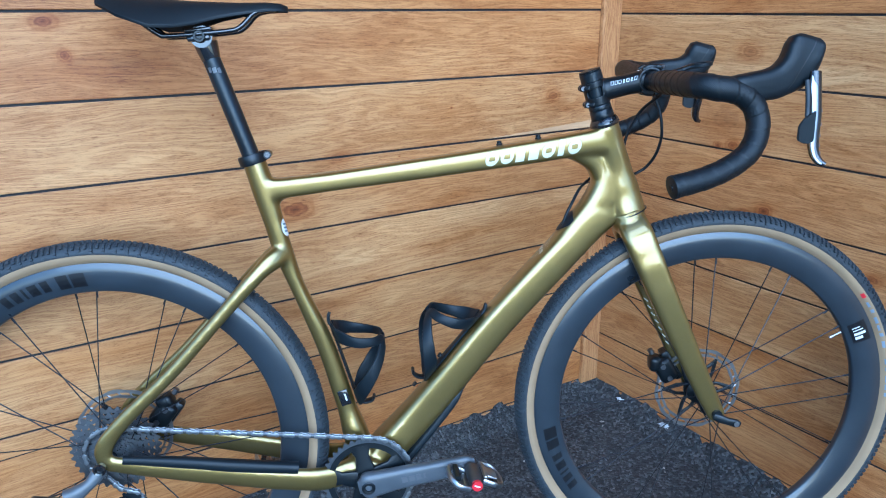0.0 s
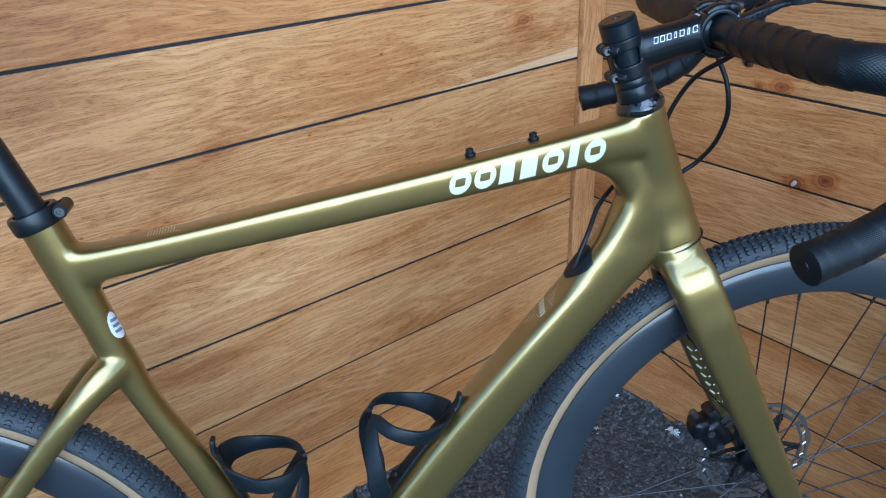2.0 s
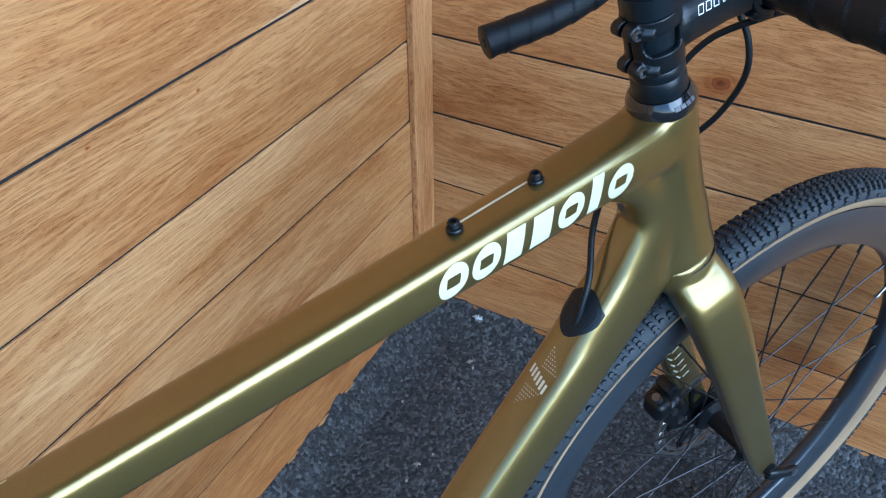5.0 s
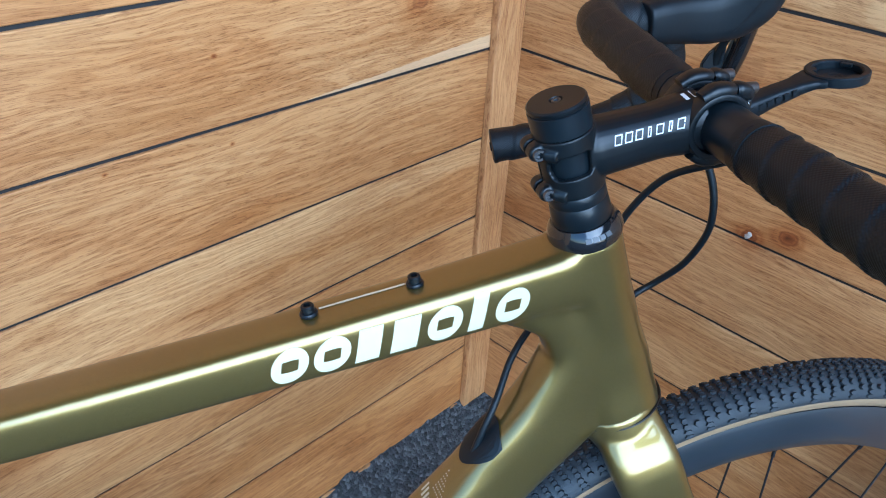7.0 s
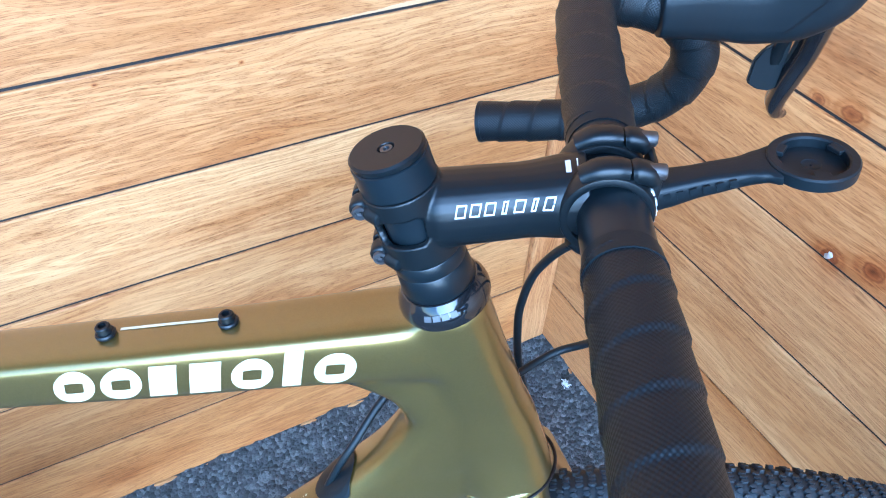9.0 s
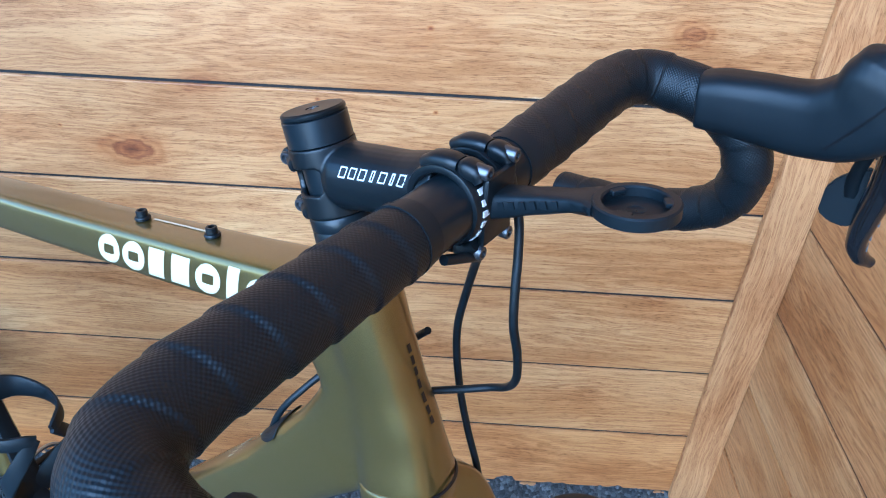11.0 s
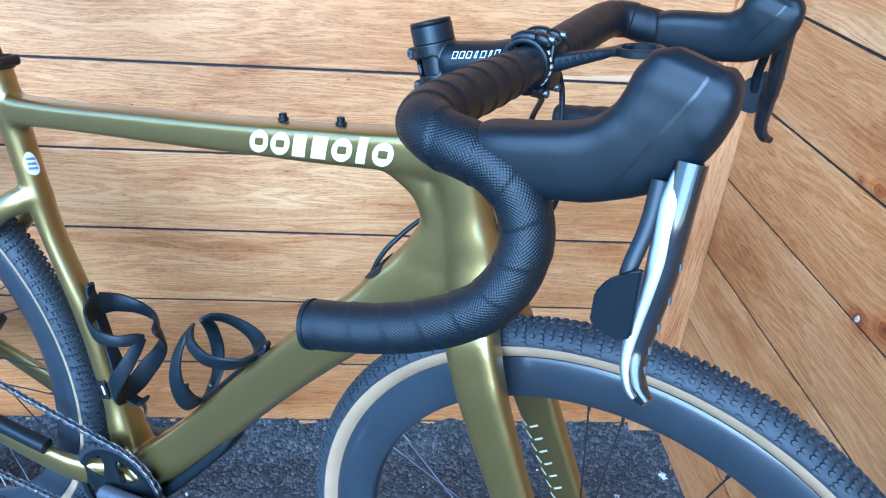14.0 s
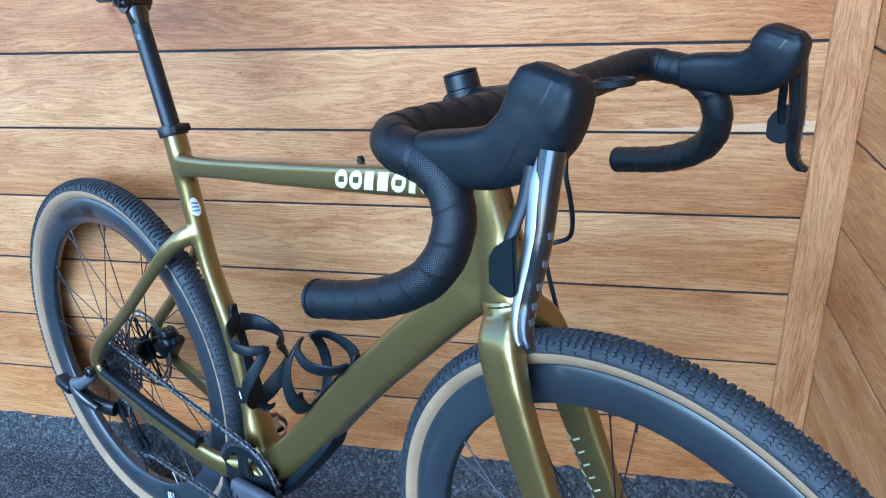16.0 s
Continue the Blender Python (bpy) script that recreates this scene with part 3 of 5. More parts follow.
def wheel(name, centre, m, rear, label):
    base_m = m @ Matrix.Translation(centre)
    # deep rim
    bm = bmesh.new()
    prof = []
    for k in range(9):
        w = math.pi * k / 8
        prof.append((.2725 - .004 * math.sin(w), -.0085 * math.cos(w)))
    half = [(.277, .0108), (.2825, .0127), (.289, .0141), (.296, .0149), (.303, .0150), (.309, .0144), (.3145, .0132), (.3175, .0120), (.314, .011)]
    prof += half + [(r, -y) for r, y in half[::-1]]
    lathe(bm, prof, 128)
    wh = part(name, bm, RIM, bike, label, m=base_m, angle=50)
    # tyre casing: tan sidewalls and black crown
    bm = bmesh.new()
    side = []
    for k in range(12):
        a = radians(-150 + k * 7)
        side.append((.3325 + .0172 * math.cos(a), .0192 * math.sin(a)))
    inner = [(r - .0012, y * .92) for r, y in side][::-1]
    lathe(bm, side + inner, 128)
    lathe(bm, [(r, -y) for r, y in side + inner], 128)
    part("sidewall", bm, TAN, wh, "tan tyre sidewalls", m=base_m, angle=60)
    bm = bmesh.new()
    cr = []
    for k in range(15):
        a = radians(-88 + k * 176 / 14)
        cr.append((.3325 + .0177 * math.cos(a), .0198 * math.sin(a)))
    lathe(bm, cr + [(r - .0025, y * .9) for r, y in cr[::-1]], 160)
    part("tyre", bm, TREAD, wh, "black gravel tyre", m=base_m, angle=60)
    bm = bmesh.new()
    rows = [(sg * deg, 250 if abs(deg) < 20 else 236, lt, ly, h) for deg, lt, ly, h in ((0, .0030, .0015, .0022), (9, .0026, .0015, .0022), (18, .0026, .0017, .0024), (29, .0027, .0021, .0027), (41, .0029, .0024, .0030), (54, .0030, .0025, .0030), (66, .0036, .0022, .0022), (78, .0040, .0020, .0014)) for sg in ((-1, 1) if deg else (1,))]
    for i, (deg, cnt, lt, ly, h) in enumerate(rows):
        a = radians(deg)
        for j in range(cnt):
            if (abs(deg) > 60 and j % 2) or (abs(deg) > 35 and (j + 3 * i) % 9 == 0):
                continue
            w = 2 * math.pi * (j + (i % 2) * 0.5) / cnt
            knob(bm, .3325 + .0175 * math.cos(a), .0196 * math.sin(a), w, a, 0, lt, ly, h)
    tr = part("tread", bm, TREAD, wh, "small block tread", False, m=base_m)
    tr["kind"] = "stuff"
    # hub
    bm = bmesh.new()
    hw = .05
    lathe(bm, [(.009, -hw - .008), (.0105, -hw), (.0105, -.036), (.020, -.033), (.021, -.030), (.0125, -.024), (.0115, 0), (.0125, .022), (.024, .027), (.0245, .031), (.014, .036), (.0105, hw), (.009, hw + .008), (.003, hw + .008), (.003, -hw - .008)], 32)
    part("hub", bm, BLACK, wh, "black alloy hub", m=base_m)
    # disc rotor on the left side
    bm = bmesh.new()
    ry = .041
    k = 96
    outer = []
    for j in range(k):
        w = 2 * math.pi * j / k
        outer.append((.080 + .0011 * math.sin(w * 12), w))
    def ring2(ra, rb, y0, y1):
        vs = [[bm.verts.new((r * math.cos(w), y, r * math.sin(w))) for r, y in ((ra(j), y0), (rb(j), y0), (rb(j), y1), (ra(j), y1))] for j, (_, w) in enumerate(outer)]
        for j in range(k):
            p, q = vs[j], vs[(j + 1) % k]
            for i in range(4):
                bm.faces.new((p[i], p[(i + 1) % 4], q[(i + 1) % 4], q[i]))
    ring2(lambda j: .0745, lambda j: outer[j][0], ry - .001, ry + .001)
    ring2(lambda j: .0655 + .0008 * math.sin(2 * math.pi * j / k * 12), lambda j: .0695, ry - .001, ry + .001)
    for j in range(24):
        w = 2 * math.pi * j / 24
        sweep(bm, [((.069) * math.cos(w), ry, .069 * math.sin(w)), (.0755 * math.cos(w + .06), ry, .0755 * math.sin(w + .06))], [(.001, .0016)] * 2, 4)
    part("disc_rotor", bm, ROTOR, wh, "steel disc brake rotor", m=base_m, smooth=False)
    bm = bmesh.new()
    lathe(bm, [(.014, ry - .004), (.026, ry - .002), (.026, ry + .002), (.016, ry + .005)], 32)
    carrier = part("rotor_carrier", bm, BLACK, wh, "black rotor spider", m=base_m, smooth=False)
    for j in range(6):
        bm = bmesh.new()
        w = 2 * math.pi * j / 6
        for sg in (-1, 1):
            sweep(bm, [(.021 * math.cos(w + sg * .5), ry, .021 * math.sin(w + sg * .5)), (.040 * math.cos(w + sg * .22), ry, .040 * math.sin(w + sg * .22)), (.058 * math.cos(w + sg * .02), ry, .058 * math.sin(w + sg * .02))], [(.0014, .0042), (.0014, .0034), (.0014, .0044)], 6)
        sweep(bm, [(.055 * math.cos(w), ry, .055 * math.sin(w)), (.067 * math.cos(w), ry, .067 * math.sin(w))], [(.0016, .0046), (.0016, .0034)], 6)
        rod(bm, (.060 * math.cos(w), ry - .0035, .060 * math.sin(w)), (.060 * math.cos(w), ry + .003, .060 * math.sin(w)), .0034, 8)
        part("carrier_arm", bm, BLACK, carrier, "", m=base_m, smooth=False)
    # spokes
    for s, off in ((-1, 0.0), (1, math.pi / 24)):
        for j in range(12):
            w = 2 * math.pi * j / 12 + off
            lead = (1 if j % 2 else -1) * 1.15
            bm = bmesh.new()
            rod(bm, (.0205 * math.cos(w + lead), s * .031, .0205 * math.sin(w + lead)), (.271 * math.cos(w), s * .003, .271 * math.sin(w)), .00105, 6)
            rod(bm, (.2585 * math.cos(w), s * .0035, .2585 * math.sin(w)), (.272 * math.cos(w), s * .003, .272 * math.sin(w)), .0018, 6)
            part("spoke", bm, SPOKE, wh, "", m=base_m)
    return wh, base_m


def print_band(bm, r0, r1, y, w0, w1, slant=0.0):
    """A printed bar on the rim's flank between two radii and two angles, in strips that follow its curve."""
    k, rows = max(2, int(abs(w1 - w0) / 0.012)), 6
    vs = []
    for j in range(k + 1):
        w = w0 + (w1 - w0) * j / k
        line = []
        for i in range(rows + 1):
            r = r0 + (r1 - r0) * i / rows
            v = w + slant * i / rows
            line.append(bm.verts.new((r * math.cos(v), y(r), r * math.sin(v))))
        vs.append(line)
    for a, c_ in zip(vs, vs[1:]):
        for i in range(rows):
            bm.faces.new((a[i], a[i + 1], c_[i + 1], c_[i]))


def flank(r):
    pts = [(.2725, .0087), (.277, .0108), (.2825, .0127), (.289, .0141), (.296, .0149), (.303, .0150), (.309, .0144), (.3165, .0128)]
    for (ra, ya), (rb, yb) in zip(pts, pts[1:]):
        if r <= rb:
            return -(ya + (yb - ya) * (r - ra) / (rb - ra)) - .0004
    return -.015


front_wheel, fm = wheel("front_wheel", (1.0385, 0, AXLE), STEER, False, "black deep carbon front wheel with thin black spokes")
rear_wheel, rmx = wheel("rear_wheel", (0, 0, AXLE), Matrix(), True, "black deep carbon rear wheel with thin black spokes")


def rim_print(parent, m, start, flip):
    """Maker's mark on the rim: two heavy and five thin bars."""
    w = start
    d = -1 if flip else 1
    for width, gap, lo, hi in ((.075, .012, .281, .304), (.06, .045, .281, .304), (.04, .02, .283, .302), (.05, .02, .283, .302), (.014, .02, .283, .302), (.04, .02, .283, .302), (.04, .02, .283, .302)):
        bm = bmesh.new()
        print_band(bm, lo, hi, flank, w, w + d * width, 0.012)
        w += d * (width + gap)
        part("rim_mark", bm, DARKPRINT, parent, "dark print bar", False, m=m)


rim_print(front_wheel, fm, 3.28, False)
rim_print(rear_wheel, rmx, 1.60, False)

# rim label, valve and tyre print on the front wheel
for parent, m, w in ((front_wheel, fm, .38), (rear_wheel, rmx, -1.27)):
    bm = bmesh.new()
    print_band(bm, .278, .308, lambda r: flank(r) - .0002, w, w + .135)
    lab = part("rim_label", bm, DARKPRINT, parent, "black rim label", False, m=m)
    bm = bmesh.new()
    for a0, a1, lo, hi in ((.022, .040, .283, .296), (.050, .066, .283, .303), (.080, .086, .283, .301), (.098, .104, .283, .297)):
        print_band(bm, lo, hi, lambda r: flank(r) - .0005, w + a0, w + a1)
    part("label_print", bm, WHITE, lab, "white print as plain bars", False, m=m)
for parent, m, w in ((front_wheel, fm, .47), (rear_wheel, rmx, -1.16)):
    bm = bmesh.new()
    rod(bm, (.269 * math.cos(w), 0, .269 * math.sin(w)), (.252 * math.cos(w), 0, .252 * math.sin(w)), .0021, 10)
    rod(bm, (.252 * math.cos(w), 0, .252 * math.sin(w)), (.246 * math.cos(w), 0, .246 * math.sin(w)), .0032, 10)
    part("valve", bm, STEEL, parent, "silver valve stem", m=m)


def side_y(r):
    return -.0197 * math.sqrt(max(0, 1 - ((r - .3325) / .0172) ** 2)) - .0006


for k in range(11):
    bm = bmesh.new()
    w = .60 - k * .052 - (.06 if k > 5 else 0)
    print_band(bm, .3235, .3235 + (.0035, .0055, .0045)[k % 3], side_y, w, w - (.034, .022, .040)[k % 3])
    part("tyre_print", bm, BLUEPRINT, front_wheel, "faded pale blue tyre print", False, m=fm)
for parent, m, w in ((front_wheel, fm, .66), (rear_wheel, rmx, -.70)):
    bm = bmesh.new()
    print_band(bm, .3230, .3290, side_y, w, w - .03)
    part("tyre_patch", bm, RED, parent, "small red patch on the tyre", False, m=m)


# ---- front end ----
def at_head(s, x=0.0):
    """A point s metres up the steerer from the head tube's top, x metres ahead of it."""
    f = Vector((HEADDIR.z, 0, -HEADDIR.x))
    return HEADSET + HEADDIR * s + f * x


HEADSET = HEAD + Vector((.0035, 0, 0))
HROT = Matrix.Translation(HEADSET) @ Vector((0, 0, 1)).rotation_difference(HEADDIR).to_matrix().to_4x4()
LY = Matrix.Rotation(radians(-90), 4, "X")  # turns a lathe's -y axis to z


def turned(name, profile, mat, parent, label, m, n=40):
    bm = bmesh.new()
    lathe(bm, profile, n)
    return part(name, bm, mat, parent, label, m=m)


SH = STEER @ HROT @ LY
cover = turned("headset_cover", [(.0236, .002), (.0244, -.001), (.0243, -.0035), (.0232, -.0070), (.0214, -.0100), (.0202, -.0118), (.0190, -.0120), (.012, -.0120), (.012, .002)], GLOSS, bike, "glossy black headset cover", SH)
for z0, z1, r_ in ((.0122, .0262, .0193), (.0265, .0343, .0184)):
    turned("spacer", [(r_ - .0002, -z0), (r_, -z0 - .0005), (.0183, -z1 + .0005), (.0179, -z1), (.013, -z1), (.013, -z0)], CARBON, bike, "satin black steerer spacer", SH)
# maker's mark on the cover as plain bars
for k in range(4):
    bm = bmesh.new()
    block(bm, .0036, .0007, .0030, Matrix.Rotation(radians(-14 + k * 11), 4, "Z") @ Matrix.Translation((0, -.0234, .0068)) @ Matrix.Rotation(radians(-30), 4, "X"))
    part("cover_mark", bm, GREYPRINT, cover, "pale print bar", False, m=STEER @ HROT)


def split_sleeve(bm, r_out, r_in, lo, hi, na=120, nh=34):
    """A sleeve round the steerer with a slit at the back and a rounded window in each flank."""
    def kept(i, j):
        w = (i + .5) / na * 2 * math.pi - math.pi
        h = lo + (hi - lo) * (j + .5) / nh
        if abs(abs(w) - math.pi) < .058:
            return False
        u = (abs(w) - 1.80) / .80
        v = (h - .0563) / .0078
        return u ** 4 + v ** 4 > 1
    def ring(r):
        return [[bm.verts.new(at_head(lo + (hi - lo) * j / nh, r * math.cos(2 * math.pi * i / na - math.pi)) + Vector((0, r * math.sin(2 * math.pi * i / na - math.pi), 0))) for j in range(nh + 1)] for i in range(na)]
    o, q = ring(r_out), ring(r_in)
    for i in range(na):
        for j in range(nh):
            if not kept(i, j):
                continue
            n_ = (i + 1) % na
            bm.faces.new((o[i][j], o[n_][j], o[n_][j + 1], o[i][j + 1]))
            bm.faces.new((q[i][j + 1], q[n_][j + 1], q[n_][j], q[i][j]))
            if j == 0 or not kept(i, j - 1):
                bm.faces.new((q[i][j], q[n_][j], o[n_][j], o[i][j]))
            if j == nh - 1 or not kept(i, j + 1):
                bm.faces.new((o[i][j + 1], o[n_][j + 1], q[n_][j + 1], q[i][j + 1]))
            if not kept((i - 1) % na, j):
                bm.faces.new((o[i][j], o[i][j + 1], q[i][j + 1], q[i][j]))
            if not kept(n_, j):
                bm.faces.new((q[n_][j], q[n_][j + 1], o[n_][j + 1], o[n_][j]))


# stem: slotted clamp sleeve round the steerer, body and bar clamp
bm = bmesh.new()
BAR = Vector((.9045, 0, .9275))
split_sleeve(bm, .0188, .0152, .0346, .0742)
c0 = at_head(.0565)
sweep(bm, curve([c0 + (BAR - c0) * .09, c0 + (BAR - c0) * .18, c0 + (BAR - c0) * .34, c0 + (BAR - c0) * .6, c0 + (BAR - c0) * .82, c0 + (BAR - c0) * .93], 4), lerp_sizes([(.0160, .0165), (.0176, .0182), (.0172, .0176), (.0168, .0168), (.0190, .0182), (.0196, .0196)], 4), 28, (0, 1, 0), 2.3)
for h_ in (.0405, .0685):  # ears of the two pinch clamps
    p = at_head(h_, -.0196)
    for ys in (-1, 1):
        sweep(bm, [p + Vector((0, ys * .0014, 0)), p + Vector((0, ys * .0085, 0)), p + Vector((0, ys * .0098, 0))], [(.0056, .0054), (.0056, .0054), (.0044, .0043)], 16, (1, 0, 0))
        sweep(bm, [p + Vector((.004, ys * .0016, 0)), p + Vector((.0055, ys * .0105, 0)), p + Vector((.010, ys * .0150, 0))], [(.0050, .0050), (.0046, .0046), (.0030, .0044)], 12, (1, 0, 0))
stem = part("stem", bm, BLACK, bike, "matt black alloy stem", m=STEER)
rmm = stem.modifiers.new("blend", "REMESH")
rmm.mode, rmm.voxel_size, rmm.use_smooth_shade = "VOXEL", 0.0007, True
smm = stem.modifiers.new("soften", "SMOOTH")
smm.iterations, smm.factor = 8, 0.5
turned("steerer_tube", [(.0143, -.030), (.0143, -.080), (.0120, -.080), (.0120, -.030)], CARBON, stem, "dark carbon steerer seen through the slot", SH)
turned("top_spacer", [(.0176, -.0744), (.0182, -.0748), (.0182, -.0885), (.0176, -.089), (.012, -.089), (.012, -.0748)], CARBON, stem, "", SH)
turned("top_cap", [(.0176, -.0894), (.0179, -.0900), (.0179, -.0918), (.0168, -.0928), (.004, -.0926), (.0034, -.0905), (.001, -.0905), (.001, -.0894)], BLACK, stem, "flat black top cap", SH)
turned("cap_bolt", [(.0030, -.0910), (.0030, -.0922), (.0017, -.0922), (.0015, -.0908), (.0005, -.0908), (.0005, -.0905)], DARKSTEEL, stem, "", SH, 12)
# pinch bolts through the ears
for h_ in (.0405, .0685):
    bm = bmesh.new()
    lathe(bm, [(.0036, -.0086), (.0038, -.0112), (.0034, -.0118), (.0021, -.0118), (.0019, -.0102), (.0005, -.0102), (.0005, -.0086)], 18)
    part("pinch_bolt", bm, DARKSTEEL, stem, "steel socket bolt", m=STEER @ Matrix.Translation(at_head(h_, -.0196)))
# face plate clamping the bar
bm = bmesh.new()
block(bm, .004, .026, .036, Matrix.Translation(BAR + Vector((.0198, 0, 0))), .0018)
plate = part("faceplate", bm, BLACK, stem, "black stem face plate", m=STEER)
for ys in (-1, 1):
    bm = bmesh.new()
    pts = [BAR + Vector((.0185 * math.cos(2 * math.pi * k / 32), ys * .0125, .0185 * math.sin(2 * math.pi * k / 32))) for k in range(32)]
    sweep(bm, pts, [(.0068, .0028)] * 32, 12, (0, 1, 0), 3.0, False, True)
    part("clamp_ring", bm, BLACK, plate, "", m=STEER)
    for zz in (.0215, -.0215):
        sg = 1 if zz > 0 else -1
        bm = bmesh.new()
        sweep(bm, curve([BAR + Vector((-.013, ys * .0125, sg * .0165)), BAR + Vector((-.006, ys * .0125, sg * .0203)), BAR + Vector((.001, ys * .0125, sg * .0212)), BAR + Vector((.0062, ys * .0125, sg * .0210))], 4), lerp_sizes([(.0050, .0040), (.0060, .0046), (.0060, .0046), (.0052, .0040)], 4), 16, (0, 1, 0), 2.8)
        part("clamp_lug", bm, BLACK, plate, "", m=STEER)
        bm = bmesh.new()
        sweep(bm, curve([BAR + Vector((.0076, ys * .0125, sg * .0208)), BAR + Vector((.0100, ys * .0125, sg * .0210)), BAR + Vector((.0145, ys * .0125, sg * .0200)), BAR + Vector((.0180, ys * .0125, sg * .0165))], 4), lerp_sizes([(.0050, .0040), (.0058, .0046), (.0056, .0044), (.0045, .0030)], 4), 16, (0, 1, 0), 2.8)
        part("plate_lug", bm, BLACK, plate, "", m=STEER)
for ys in (-1, 1):
    for sg in (-1, 1):
        bm = bmesh.new()
        lathe(bm, [(.0005, .0120), (.0036, .0120), (.0036, .0212), (.0031, .0218), (.0019, .0218), (.0017, .0190), (.0005, .0190)], 16)
        part("clamp_bolt", bm, DARKSTEEL, plate, "steel socket bolt", m=STEER @ Matrix.Translation(BAR + Vector((0, ys * .0125, sg * .0212))) @ Matrix.Rotation(radians(-90), 4, "Z"))
# maker's mark on the stem: a row of plain outlined boxes
for ys in (-1, 1):
    for k in range(7):
        a = c0 + (BAR - c0) * (.27 + k * .074) + Vector((0, ys * .0150, .0085))
        wd = .0016 if k in (3, 5) else .0040
        bm = bmesh.new()
        for dx, dz, bx, bz in ((-wd / 2, 0, .0006, .0062), (wd / 2, 0, .0006, .0062), (0, .0028, wd, .0006), (0, -.0028, wd, .0006)):
            block(bm, bx, .0006, bz, Matrix.Translation((dx, 0, dz)))
        mk = part("stem_mark", bm, WHITE, stem, "white outlined print box", False, m=STEER @ Matrix.Translation(a) @ Matrix.Rotation(radians(-9), 4, "Y") @ Matrix(((1, 0, .25, 0), (0, 1, 0, 0), (0, 0, 1, 0), (0, 0, 0, 1))))
        sw = mk.modifiers.new("lie_on", "SHRINKWRAP")
        sw.target, sw.offset, sw.wrap_mode = stem, 0.0003, "ABOVE_SURFACE"
for k in range(6):
    bm = bmesh.new()
    w = radians(-42 + k * 15)
    block(bm, .0008, .0048, .0030, Matrix.Translation(BAR + Vector((.0214 * math.cos(w), -.0125, .0214 * math.sin(w)))) @ Matrix.Rotation(-w, 4, "Y"))
    part("plate_mark", bm, WHITE, plate, "white print bar", False, m=STEER)
for k in range(2):
    bm = bmesh.new()
    q = c0 + (BAR - c0) * (.80 + k * .06) + Vector((0, -.003, .0175))
    block(bm, .0022, .0075, .0008, Matrix.Translation(q))
    mk = part("stem_mark", bm, WHITE, stem, "white print bar", False, m=STEER)
    sw = mk.modifiers.new("lie_on", "SHRINKWRAP")
    sw.target, sw.offset, sw.wrap_mode = stem, 0.0003, "ABOVE_SURFACE"

# handlebar: bare centre, taped sides
BARM = STEER @ Matrix.Translation((.003, 0, 0)) @ Matrix.Translation(BAR) @ Matrix.Rotation(radians(1.7), 4, "X") @ Matrix.Translation(-BAR)  # the bar sits a little askew
BARY = -.0045  # the bar sits a little off centre in its clamp
HALF = [(0, .9045, .9275), (.028, .9045, .9275), (.060, .9050, .9285), (.110, .9055, .9305), (.162, .9065, .9325), (.184, .9100, .9330), (.1985, .9190, .9325), (.2050, .9370, .9295), (.2055, .9610, .9245), (.2065, .9810, .9115), (.2100, .9915, .8910), (.2170, .9900, .8660), (.2260, .9760, .8430), (.2340, .9480, .8250), (.2410, .9120, .8120)]
TIP = {-1: (.2490, .8680, .8030), 1: (.2515, .8510, .7995)}  # the two drops end unevenly

